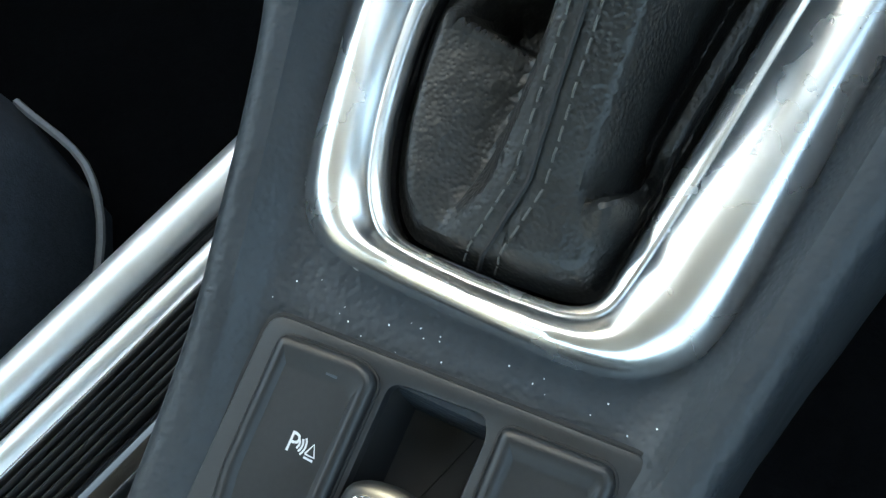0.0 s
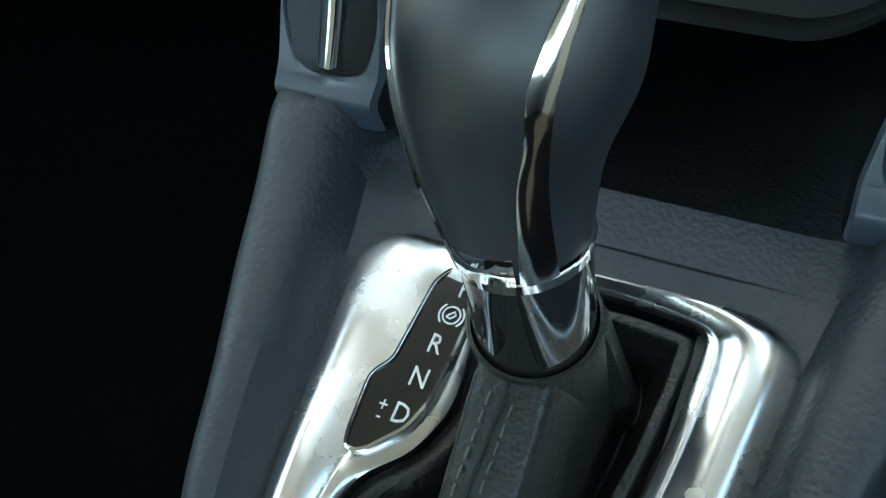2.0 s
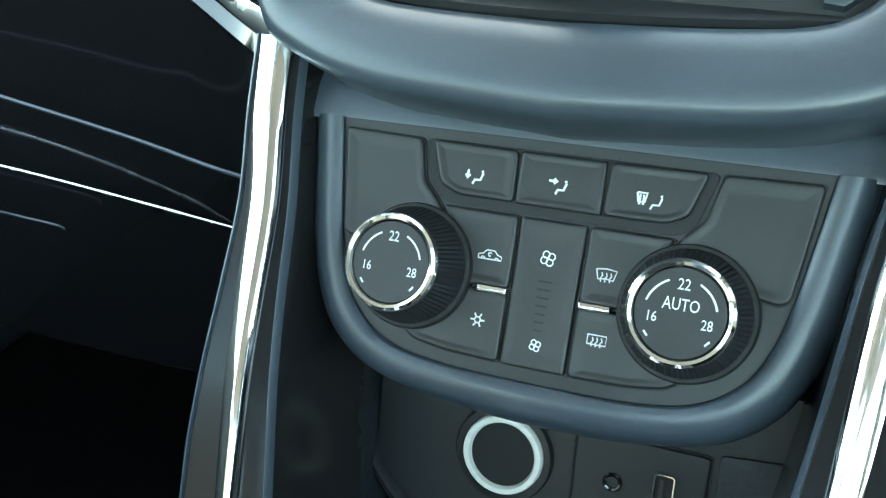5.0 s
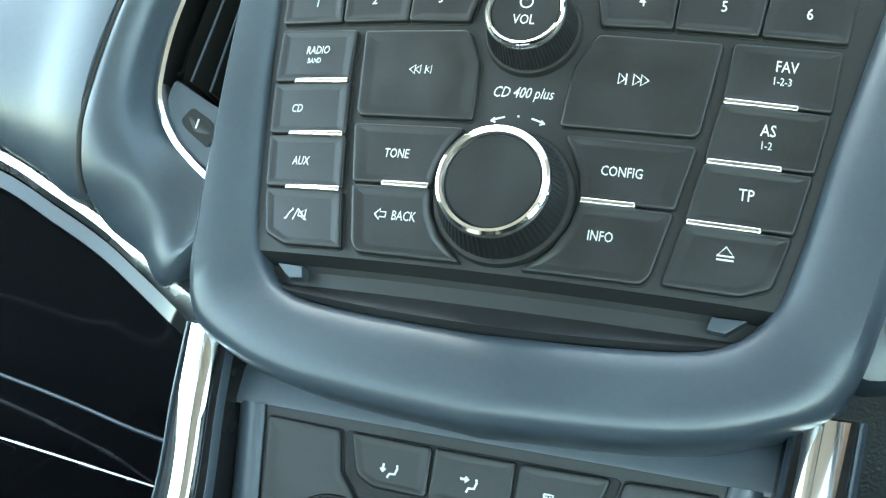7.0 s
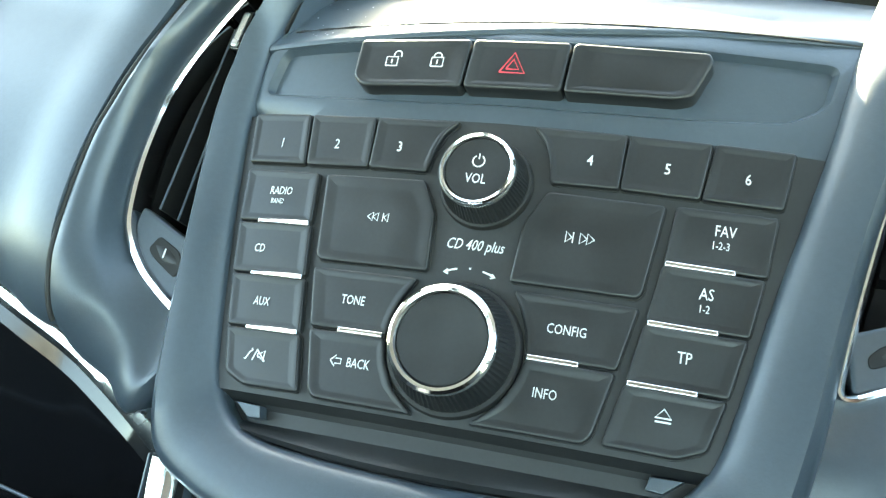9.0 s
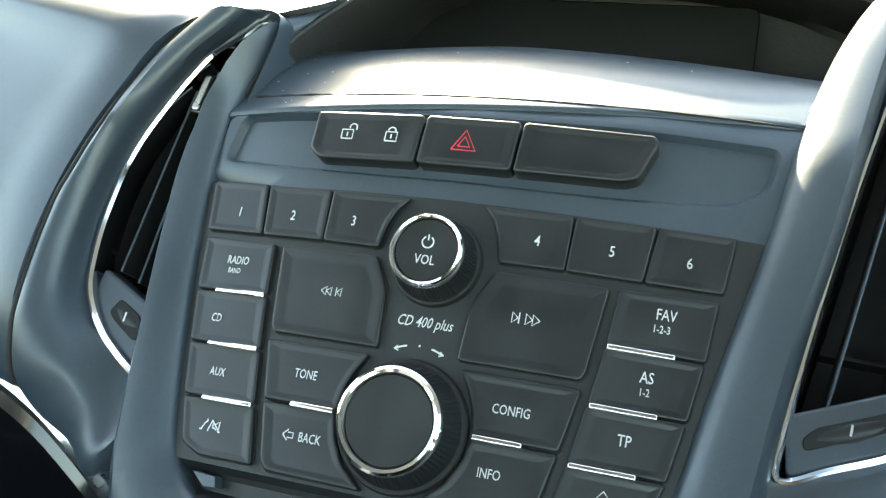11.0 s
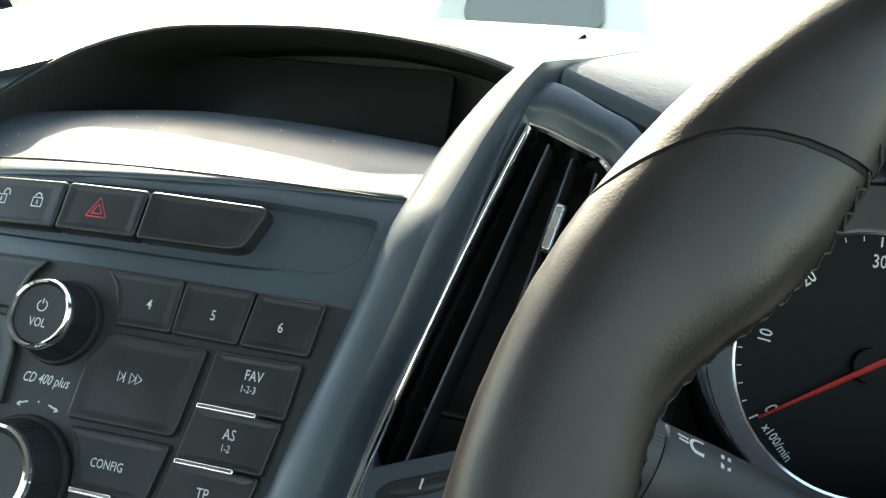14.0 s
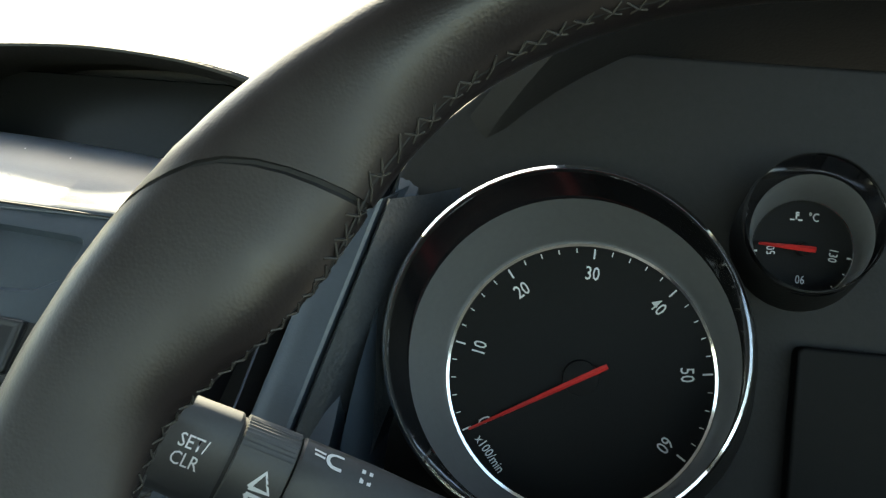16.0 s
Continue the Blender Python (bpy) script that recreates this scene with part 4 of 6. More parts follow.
    def ring(t, dy, width=0.0):
        base = inset(inner, width) if width else inner
        return [(b[0] + (o[0] - b[0]) * t, vy(*b) + dy + e * t, b[1] + (o[1] - b[1]) * t) for b, o, e in zip(base, outer, face_off)]

    if s > 0:
        face_off = [q[4] / 1000 - vy(*p) for p, q in zip(inner, closed)]
        bowl = [ring(1.0, 0.022), ring(1.0, 0.006), ring(0.96, 0.001), ring(0.82, -0.001), ring(0.6, -0.0022), ring(0.42, -0.0026), ring(0.3, -0.0012), ring(0.12, 0.0016), ring(0.0, 0.0025), ring(0.0, 0.008)]
    else:
        face_off = [q[7] / 1000 - 0.016 for q in closed]
        seam = m([q[4:6] for q in closed])

        def plate(t, dy):
            return [(o[0] + (e[0] - o[0]) * t, 0.016 + f + (q[6] / 1000 - 0.016 - f) * t + dy * (1.0 + max(0.0, min(0.6, 0.02 * (q[5] - 10)))), o[1] + (e[1] - o[1]) * t) for o, e, f, q in zip(outer, seam, face_off, closed)]

        bowl = [plate(1.0, 0.03), plate(1.0, 0.002), plate(0.96, 0.0), plate(0.85, -0.0012), plate(0.66, -0.0026), plate(0.42, -0.0032), plate(0.2, -0.0022), plate(0.07, -0.0009), ring(0.96, 0.0001), ring(0.8, 0.0008), ring(0.4, 0.0014), ring(0.0, 0.0025), ring(0.0, 0.008)]
        joint = [(x - 0.0011, q[6] / 1000 + 0.0012, v) for (x, v), q in list(zip(seam, closed))[:62]]
        part("joint", tube(joint, 0.0013, 8), M_GAP, root, "dark joint beside the surround")
    part("surround", loft(bowl, True), M_SOFT, root)
    part("chrome_frame", loft([ring(0, 0.004), ring(0, -0.0006), ring(0, -0.0016, 0.0006), ring(0, -0.0017, 0.0016), ring(0, -0.0006, 0.0028), ring(0, 0.003, 0.0034), ring(0, 0.012, 0.0036)], True), M_CHROME, root, "bright chrome frame")
    part("duct", loft([ring(0, 0.0115, 0.0034), ring(0, 0.03, 0.0045), ring(0, 0.045, 0.006)], True, False, True), M_GAP, root, "glossy black air duct")
    for (u0, v0), (u1, v1) in shape["slats"]:
        loops, face = [], []
        for k in range(9):
            t = k / 8
            u, v = s * (u0 + (u1 - u0) * t) / 1000, (v0 + (v1 - v0) * t) / 1000
            y = vy(u, v) + 0.004
            w = 0.00055
            loops.append([(u - w, y + 0.02, v), (u - w, y, v), (u + w, y, v), (u + w, y + 0.02, v)])
            face.append([(u - w, y - 0.0002, v), (u, y - 0.0005, v), (u + w, y - 0.0002, v)])
        slat = part("slat", loft(loops, True, True, True), M_GAP, root)
        part("slat_edge", loft(face, False), M_SOFT, slat, "thin grey front edge")
    loops = []
    for k in range(5):
        u = s * (shape["cross"][0] + (shape["cross"][1] - shape["cross"][0]) * k / 4) / 1000
        y = vy(u, -0.015) + 0.02
        loops.append([(u, y, -0.0144), (u, y, -0.0156), (u, y + 0.012, -0.0156), (u, y + 0.012, -0.0144)])
    part("cross_slat", loft(loops, True, True, True), M_GAP, root)

    def plate_of(name, pts, r, front, back, bevel, mat, label=""):
        pts = rounded(m(pts), r)
        area = sum(a[0] * b[1] - b[0] * a[1] for a, b in zip(pts, pts[1:] + pts[:1]))
        return part(name, slab(pts if area > 0 else pts[::-1], front, back, bevel, vy), mat, root, label)

    plate_of("vent_tab", shape["tab"], 0.0016, -0.004, 0.012, 0.0009, M_GLOSS)
    plate_of("tab_plate", shape["plate"], 0.0014, -0.005, 0.0, 0.0006, M_SATIN, "bright silver tab plate")
    plate_of("lower_panel", shape["low"], 0.003, 0.002, 0.014, 0.0015, M_SOFT)
    plate_of("wheel_slot", shape["slot"], 0.002, 0.0014, 0.006, 0.0003, M_GAP)
    bm = tube([(s * u / 1000, vy(s * u / 1000, v / 1000) + 0.0065, v / 1000) for u, v in shape["wheel"]], [0.0050, 0.0058, 0.0050], 16)
    part("thumb_wheel", bm, M_BUTTON, root, "black thumb wheel with a white mark")
    strokes("mark", [[(-0.2, -2), (0.2, 2)]], s * shape["mark"][0], shape["mark"][1], 0.001, 0.0005, root, fn=vy, w=0.0004, label="white printed mark")
    return root


for side_sign in (1, -1):
    air_vent(side_sign)


# ---- centre console ----
def shift_z(y):
    return 0.628 + (y + 0.2552) * math.tan(radians(9.27))


# depth, outer edge, height and inner edge of the console's raised border
CREST = [(-0.56, 0.050, 0.585, 0.036), (-0.46, 0.053, 0.597, 0.040), (-0.386, 0.0575, 0.611, 0.0455), (-0.348, 0.0630, 0.621, 0.0515), (-0.313, 0.0690, 0.632, 0.0575), (-0.29, 0.0748, 0.640, 0.0605),
         (-0.265, 0.0802, 0.647, 0.0640), (-0.235, 0.0885, 0.654, 0.0670), (-0.21, 0.0945, 0.660, 0.0710), (-0.187, 0.1005, 0.667, 0.0755), (-0.177, 0.1022, 0.6665, 0.0790)]


def console():
    root = thing("centre_console", pose(0, 0, 0), "dark grained plastic centre console between the seats", "centre console")
    loops = []
    for y, xc, zc, xi in spline(CREST, 130):
        zp = shift_z(y)
        low = zp - (0.03 if -0.337 < y < -0.204 or -0.43 < y < -0.369 else 0.0) - 0.0015
        h = zc - zp
        half = [(0.0, low), (0.02, low), (0.037 if y > -0.36 else 0.030, low), (0.0395 if y > -0.36 else 0.033, zp - 0.0015), (min(0.0625, xi - 0.006), zp - 0.0008), (xi - 0.0035, zp + 0.06 * h), (xi - 0.001, zp + 0.28 * h), (xi + 0.0012, zp + 0.65 * h),
                (xi + 0.25 * (xc - xi), zp + 0.90 * h), (xi + 0.5 * (xc - xi), zc - 0.0004), (xc - 0.004, zc), (xc - 0.001, zc - 0.0012), (xc + 0.0008, zc - 0.004), (xc + 0.0022, zc - 0.012), (xc + 0.005, zc - 0.06), (xc + 0.012, 0.45), (xc + 0.016, 0.335)]
        loops.append([(-x, y, z) for x, z in reversed(half[1:])] + [(x, y, z) for x, z in half])
    part("console_top", loft(loops, False), M_GRAIN, root)
    rng = random.Random(3)
    specks = bmesh.new()
    for _ in range(24):
        x, y = rng.uniform(-0.05, 0.05), rng.uniform(-0.362, -0.3535)
        p, r = Vector((x, y, shift_z(y) + 0.0004)), rng.choice((0.00012, 0.00018, 0.00024))
        specks.faces.new([specks.verts.new(p + Vector((math.cos(a) * r, math.sin(a) * r, 0))) for a in (0.2, 1.4, 2.7, 4.0, 5.2)])
    dust = part("dust", specks, M_PRINT, root, "pale specks of dust", smooth=False)
    dust["kind"] = "stuff"
    # a step ahead of the lever, then the deep tray
    step = []
    half = [(0.0, 0.0), (0.03, 0.0), (0.06, 0.0), (0.0695, 0.0008), (0.0720, 0.003), (0.0745, 0.009), (0.0767, 0.019), (0.081, 0.0255), (0.087, 0.0275)]
    for y, z, k in ((-0.1872, 0.6385, 1), (-0.176, 0.640, 1), (-0.168, 0.6405, 1), (-0.1665, 0.6385, 1), (-0.1665, 0.600, 1.0)):
        step.append([(-x, y, z + h * k) for x, h in reversed(half[1:])] + [(x, y, z + h * k) for x, h in half])
    part("tray_step", loft(step, False), M_GRAIN, root)
    tray = []
    for y in (-0.172, -0.15, -0.10, -0.04, 0.04):
        k = (y + 0.172) / 0.13
        tray.append([(x, y, z) for x, z in ((-0.085, 0.672 + 0.04 * k), (-0.078, 0.65), (-0.07, 0.618 - 0.02 * k), (-0.05, 0.612 - 0.03 * k), (0, 0.61 - 0.03 * k), (0.05, 0.612 - 0.03 * k), (0.07, 0.618 - 0.02 * k), (0.078, 0.65), (0.085, 0.672 + 0.04 * k))])
    part("tray", loft(tray, False), M_GRAIN, root)
    part("tray_back", box(-0.09, 0.09, 0.035, 0.045, 0.56, 0.76), M_GAP, root)
    for s in (-1, 1):
        foot = [(s * 0.1015, y, z) for y, z in ((-0.1875, 0.335), (-0.1875, 0.655), (-0.14, 0.69), (-0.06, 0.78), (0.05, 0.80), (0.05, 0.335))]
        part("side_panel", loft([foot, [(x - s * 0.004, y, z) for x, y, z in foot]], True, True, True), M_GRAIN, root)
    return root


console()


def wing(s):
    """The rising side of the console, with its inlaid metal strip."""
    root = thing("console_wing", pose(0, 0, 0), "dark grey rising console side with a black inlay and metal strip", "console trim", group="console wings")
    # along the strip: x, depth, height, then how far the panel reaches outwards and inwards
    mid = [(0.0868, -0.1788, 0.6550, 0.0166, 0.0190), (0.0868, -0.1802, 0.6660, 0.0172, 0.0190), (0.0862, -0.176, 0.6698, 0.0184, 0.0186), (0.0858, -0.170, 0.6740, 0.0200, 0.0178), (0.0876, -0.152, 0.6964, 0.0208, 0.0155), (0.0903, -0.137, 0.7194, 0.0202, 0.0140),
           (0.0932, -0.122, 0.7417, 0.0175, 0.0125), (0.0955, -0.106, 0.763, 0.0150, 0.0110), (0.0982, -0.087, 0.7875, 0.0130, 0.0100), (0.1025, -0.07, 0.813, 0.0120, 0.0100), (0.1055, -0.054, 0.835, 0.0115, 0.0100)]
    mid = spline(mid, 60)
    shell, inlay, strip = [], [], []
    for k, (x, y, z, o, i) in enumerate(mid):
        t = k / 59
        lens = math.sqrt(max(0.0, min(1.0, (t - 0.22) / 0.125)))
        lo, li = o - 0.0030 - (1 - lens) * (o - 0.004), i - 0.0022 - (1 - lens) * (i - 0.004)
        dip = 0.0016 * min(1.0, max(0.0, (t - 0.19) / 0.02))
        row = [(x + o + 0.002, y + 0.05, z - 0.03), (x + o + 0.0006, y + 0.008, z - 0.0035), (x + o - 0.0004, y + 0.0022, z - 0.0006), (x + o - 0.0018, y - 0.0004, z + 0.0006), (x + lo + 0.0004, y - 0.0006 * lens, z + 0.0008 * lens), (x + lo, y - 0.0002 * lens + dip, z + 0.0004 * lens),
               (x, y + dip, z), (x - li, y + 0.0004 * lens + dip, z - 0.0003 * lens), (x - li - 0.0004, y, z), (x - i + 0.0014, y + 0.0004, z - 0.0002), (x - i + 0.0003, y + 0.003, z - 0.002), (x - i - 0.0005, y + 0.010, z - 0.006), (x - i - 0.001, y + 0.06, z - 0.03)]
        shell.append([(s * a, b, c) for a, b, c in row])
        if t > 0.225:
            inlay.append([(s * a, b, c) for a, b, c in [(x + lo - 0.0003, y - 0.0002 + dip - 0.0009, z + 0.0005), (x + lo * 0.5, y + dip - 0.0013, z + 0.0006), (x, y + dip - 0.0014, z + 0.0006), (x - li * 0.5, y + dip - 0.0012, z + 0.0004), (x - li + 0.0003, y + 0.0004 + dip - 0.0008, z)]])
        if t > 0.285:
            w = 0.0026 + 0.0044 * (t - 0.2)
            strip.append([(s * a, b, c) for a, b, c in [(x + w, y - 0.0002, z), (x + w, y - 0.0026, z + 0.0012), (x + w * 0.5, y - 0.0037, z + 0.0016), (x - w * 0.15, y - 0.0042, z + 0.0018), (x - w * 0.30, y - 0.0036, z + 0.0014), (x - w * 0.40, y - 0.0044, z + 0.0018), (x - w * 0.75, y - 0.0040, z + 0.0015), (x - w, y - 0.0024, z + 0.0008), (x - w, y - 0.0002, z)]])
    part("wing_shell", loft([r[:11] for r in shell], False), M_SOFT, root)
    part("wing_flank", loft([r[10:] for r in shell], False), M_FLANK, root, "semi-gloss dark inner flank")
    part("black_inlay", loft(inlay, False), M_INLAY, root, "glossy black inlay")
    part("metal_strip", loft(strip, True, True, True), M_CHROME, root, "polished silver metal strip")
    return root


for side_sign in (-1, 1):
    wing(side_sign)


def dash_arch():
    """The silver line under the passenger's side of the dashboard, and the dark glovebox below it."""
    root = thing("glovebox", pose(0, 0, 0), "dark glossy glovebox below a curved silver trim line", "glovebox")
    path = [(-0.1035, -0.0535, 0.833), (-0.118, -0.046, 0.8365), (-0.132, -0.038, 0.8395), (-0.152, -0.030, 0.8475), (-0.174, -0.023, 0.857), (-0.2, -0.018, 0.867), (-0.24, -0.012, 0.881), (-0.33, -0.004, 0.90), (-0.5, 0.005, 0.915), (-0.72, 0.02, 0.92)]
    loops = []
    for k, (x, y, z) in enumerate(spline(path, 60)):
        w = 0.0065 - 0.0025 * min(1, k / 20)
        loops.append([(x + 0.3 * w, y + 0.006, z + w), (x + 0.2 * w, y - 0.001, z + w), (x, y - 0.0025, z + 0.2 * w), (x - 0.2 * w, y - 0.0015, z - 0.8 * w), (x - 0.3 * w, y + 0.006, z - w)])
    part("silver_trim", loft(loops, False), M_SATIN, root, "curved silver trim line")
    rows = []
    for x, y, z in spline(path, 40):
        rows.append([(x - 0.004, y + 0.003, z - 0.006), (x - 0.004, y + 0.0, z - 0.012), (x - 0.008, y + 0.010, z - 0.02), (x - 0.012, y + 0.045, z - 0.035), (x - 0.014, y + 0.055, z - 0.07), (x - 0.016, y + 0.06, 0.70), (x - 0.016, 0.07, 0.56)])
    part("lid", loft(rows, False), M_GLOSS, root)
    seam = [(-0.118, 0.004, 0.742), (-0.16, 0.0085, 0.742), (-0.1964, 0.0115, 0.745), (-0.26, 0.02, 0.752), (-0.4, 0.03, 0.768)]
    part("lid_edge", tube(spline(seam, 20), 0.0011, 6), M_SOFT, root, "thin grey edge of the lid")
    part("lid_edge", tube(spline([(-0.16, 0.043, 0.688), (-0.222, 0.041, 0.6955), (-0.277, 0.041, 0.701), (-0.336, 0.041, 0.7065), (-0.40, 0.041, 0.7115), (-0.52, 0.045, 0.72)], 30), 0.0009, 6), M_SATIN, root, "thin bright edge of the lid")
    part("latch_edge", tube(spline([(-0.337, 0.042, 0.672), (-0.3415, 0.041, 0.6749), (-0.3785, 0.041, 0.6768), (-0.46, 0.043, 0.6795)], 20), 0.0008, 6), M_SOFT, root, "thin grey edge of the latch")
    return root


dash_arch()


# ---- sockets under the climate panel ----
def socket_panel():
    m = pose(0, -0.057, 0.668, -20, 0, 0)
    root = thing("socket_panel", m, "dark panel with a power socket and a USB port", "socket panel")
    low = lambda x: -0.0425 + (max(0, abs(x - 0.0) - 0.035) ** 2) * 14
    xs = [-0.080 + 0.162 * k / 40 for k in range(41)]
    rows = []
    for x in xs:
        b = low(x)
        rows.append([(x, 0.02, 0.06), (x, 0.0, 0.05), (x, 0.0, 0.02), (x, 0.0, -0.005 + min(0, b + 0.012)), (x, -0.002, b + 0.006), (x, -0.0045, b + 0.003), (x, -0.004, b), (x, 0.003, b - 0.002), (x, 0.03, b - 0.001)])
    part("panel", loft(rows, False), M_FACE, root)
    c = (-0.0240, 0, 0.0052)
    part("socket_collar", lathe([(0.0202, 0.004), (0.0202, -0.0015), (0.0195, -0.003), (0.0170, -0.0032), (0.0165, -0.001)], 48, c, cap=False), M_BUTTON, root)
    part("socket_ring", lathe([(0.0166, 0.003), (0.0165, -0.0035), (0.0158, -0.0046), (0.0139, -0.0046), (0.0131, -0.0036), (0.0129, 0.004)], 56, c, cap=False), M_RING, root, "pale ring round the power socket")
    part("socket_bore", lathe([(0.0130, -0.003), (0.0127, 0.03), (0.002, 0.031)], 40, c, cap=True), M_GAP, root)
    out = rounded(mm([(4.5, -17), (54.5, -16), (54.8, 22), (4.3, 22.5)]), 0.002)
    part("port_joint", slab(inset(out, -0.0008), -0.0006, 0.003, 0.0002), M_GAP, root)
    plate = part("port_plate", slab(out, -0.0016, 0.002, 0.0008), M_FACE, root)
    part("audio_socket", lathe([(0.0038, 0.0), (0.0038, -0.0024), (0.0032, -0.0028), (0.0024, -0.0026), (0.0020, 0.0)], 24, (0.02, 0, 0.0044), cap=True), M_GLOSS, plate)
    usb = rounded(mm([(35, -3.8), (43.4, -3.8), (43.4, 12.8), (35, 12.8)]), 0.0022)
    ub = loft([[(u, y, v) for u, v in inset(usb, d)] for d, y in ((0, 0.0), (0, -0.003), (0.0003, -0.0034), (0.0008, -0.0034), (0.0011, -0.003), (0.0011, 0.002))], True)
    part("port_rim", ub, M_CHROME, plate, "bright metal rim of the port")
    part("port_well", slab(inset(usb, 0.001), -0.0019, 0.0, 0.0001), M_GAP, plate)
    part("port_tongue", slab(mm([(37.6, -1.4), (39.2, -1.4), (39.2, 10.2), (37.6, 10.2)]), -0.0026, 0.0, 0.0002), M_BUTTON, plate)
    part("side_plate", slab(rounded(mm([(57.5, -12), (81, -8), (80, 26), (57.5, 24)]), 0.002), -0.0012, 0.002, 0.0006), M_GRAIN, root)
    return root


socket_panel()


# ---- gear lever ----
def gear_surround():
    root = thing("gear_surround", SHIFT, "bright satin silver frame round the gear lever", "gear surround")
    out = [(0, -96), (14, -96.2), (27, -95.6), (36, -94), (43, -90.4), (48.6, -84.5), (51.6, -77), (54.3, -62), (57.2, -40), (59.6, -20), (62.2, -2), (64.8, 18), (67.3, 38), (67, 49.6), (61, 55.8), (52, 57.6), (25, 57.2), (0, 57.4), (-25, 57), (-49, 56.4), (-58.6, 52.8), (-62.6, 45.8), (-62.9, 38),
           (-60.6, 2), (-57.8, -28), (-53.6, -53), (-50.2, -72), (-46.4, -84), (-39.5, -91.4), (-27, -94.8)]
    inn = [(0, -85.4), (10, -85), (20, -84), (25.8, -80), (27.6, -71), (29.6, -56), (32.8, -34), (35.4, -15), (38.4, 4), (41, 24), (42, 44), (40.2, 49.6), (33, 51.2), (16, 51.8), (0, 51.6), (-10, 51.2), (-17, 48), (-18.5, 40),
           (-19, 28), (-17.5, 9), (-23, -6.5), (-34, -18.6), (-37, -32), (-34.4, -54), (-31.6, -66), (-27.4, -76), (-21, -83.4), (-12, -85)]
    n = 140
    po = [Vector(p) / 1000 for p in spline([o for o in out] + [out[0]], n + 1)[:-1]]
    # the inner outline follows the outer one point by point
    pi = [Vector(p) / 1000 for p in spline([o for o in inn] + [inn[0]], n + 1)[:-1]]
    prof = ((0.0, -0.006), (0.0, 0.0004), (0.010, 0.0016), (0.05, 0.0033), (0.14, 0.0058), (0.26, 0.0077), (0.38, 0.0085), (0.50, 0.0083), (0.60, 0.0074), (0.70, 0.0060), (0.79, 0.0047), (0.815, 0.0040), (0.835, 0.0040), (0.85, 0.0046), (0.93, 0.0040), (0.98, 0.0026), (1.0, 0.0010), (1.0, -0.010))
    low = [min(1.0, 0.023 / (a - b).length) if a.x < 0 else 1.0 for a, b in zip(po, pi)]  # flatter where it carries the gate
    loops = [[(a.x + (b.x - a.x) * t, a.y + (b.y - a.y) * t, h * k if h > 0 else h) for a, b, k in zip(po, pi, low)] for t, h in prof]
    part("silver_frame", loft(loops, True), M_SATIN, root)
    part("inner_wall", loft([[(p.x, p.y, 0.0) for p in pi], [(p.x * 0.985, p.y * 0.985, -0.008) for p in pi], [(p.x * 0.93, p.y * 0.95, -0.014) for p in pi]], True), M_GLOSS, root, "black inner edge")
    gate = [(-34.2, 41), (-29.8, 47.4), (-24.6, 46), (-21.8, 36), (-21.8, 22), (-22.8, 7), (-26, -2), (-34.4, -11), (-38.9, -12.8), (-40, -8), (-40.9, 8.6), (-36.4, 14.6), (-35.4, 27)]
    gp = rounded([(u / 1000, v / 1000) for u, v in gate], 0.0025)
    fy = lambda dy, p: [(u, v, dy) for u, v in p]
    part("gate_frame", loft([fy(0.0028, inset(gp, -0.0016)), fy(0.0056, inset(gp, -0.0012)), fy(0.0060, inset(gp, -0.0004)), fy(0.0054, gp), fy(0.003, gp)], True), M_CHROME, root, "thin bright edge of the gate")
    part("gate_plate", loft([fy(0.0025, gp), fy(0.0049, inset(gp, 0.0001))], True, False, True), M_GLOSS, root, "glossy black gate plate")

    def mark(name, body, u, v, size, wide=0.85):
        ob = lettering(name, body, u, v, size, 0, root, wide=wide)
        for vert in ob.data.vertices:
            vert.co = (vert.co.x, vert.co.z, 0.0050 - vert.co.y)
        return ob

    for body, u, v in (("P", -25.3, 40.7), ("R", -27.2, 22.4), ("N", -27.7, 11.7), ("D", -28.4, 0.5)):
        mark("gear_letter", body, u / 1000, v / 1000, 0.0085)
    mark("plus_mark", "+", -0.0342, 0.0014, 0.006)
    mark("minus_mark", "-", -0.0342, -0.0016, 0.006)
    ob = strokes("brake_symbol", [arc(0, 0, 2.1, 0, 360, 24), arc(0, 0, 3.0, 130, 230, 8), arc(0, 0, 3.0, -50, 50, 8), [(-1.1, -0.6), (0, -0.9), (1.0, 0.2), (0.6, 1.0), (-0.4, 0.2), (-1.1, -0.6)]], -0.0262, 0.0322, 0.00125, 0, root, w=0.0003)
    for vert in ob.data.vertices:
        vert.co = (vert.co.x, vert.co.z, 0.0050 - vert.co.y)
    return root, pi


surround, inner_edge = gear_surround()


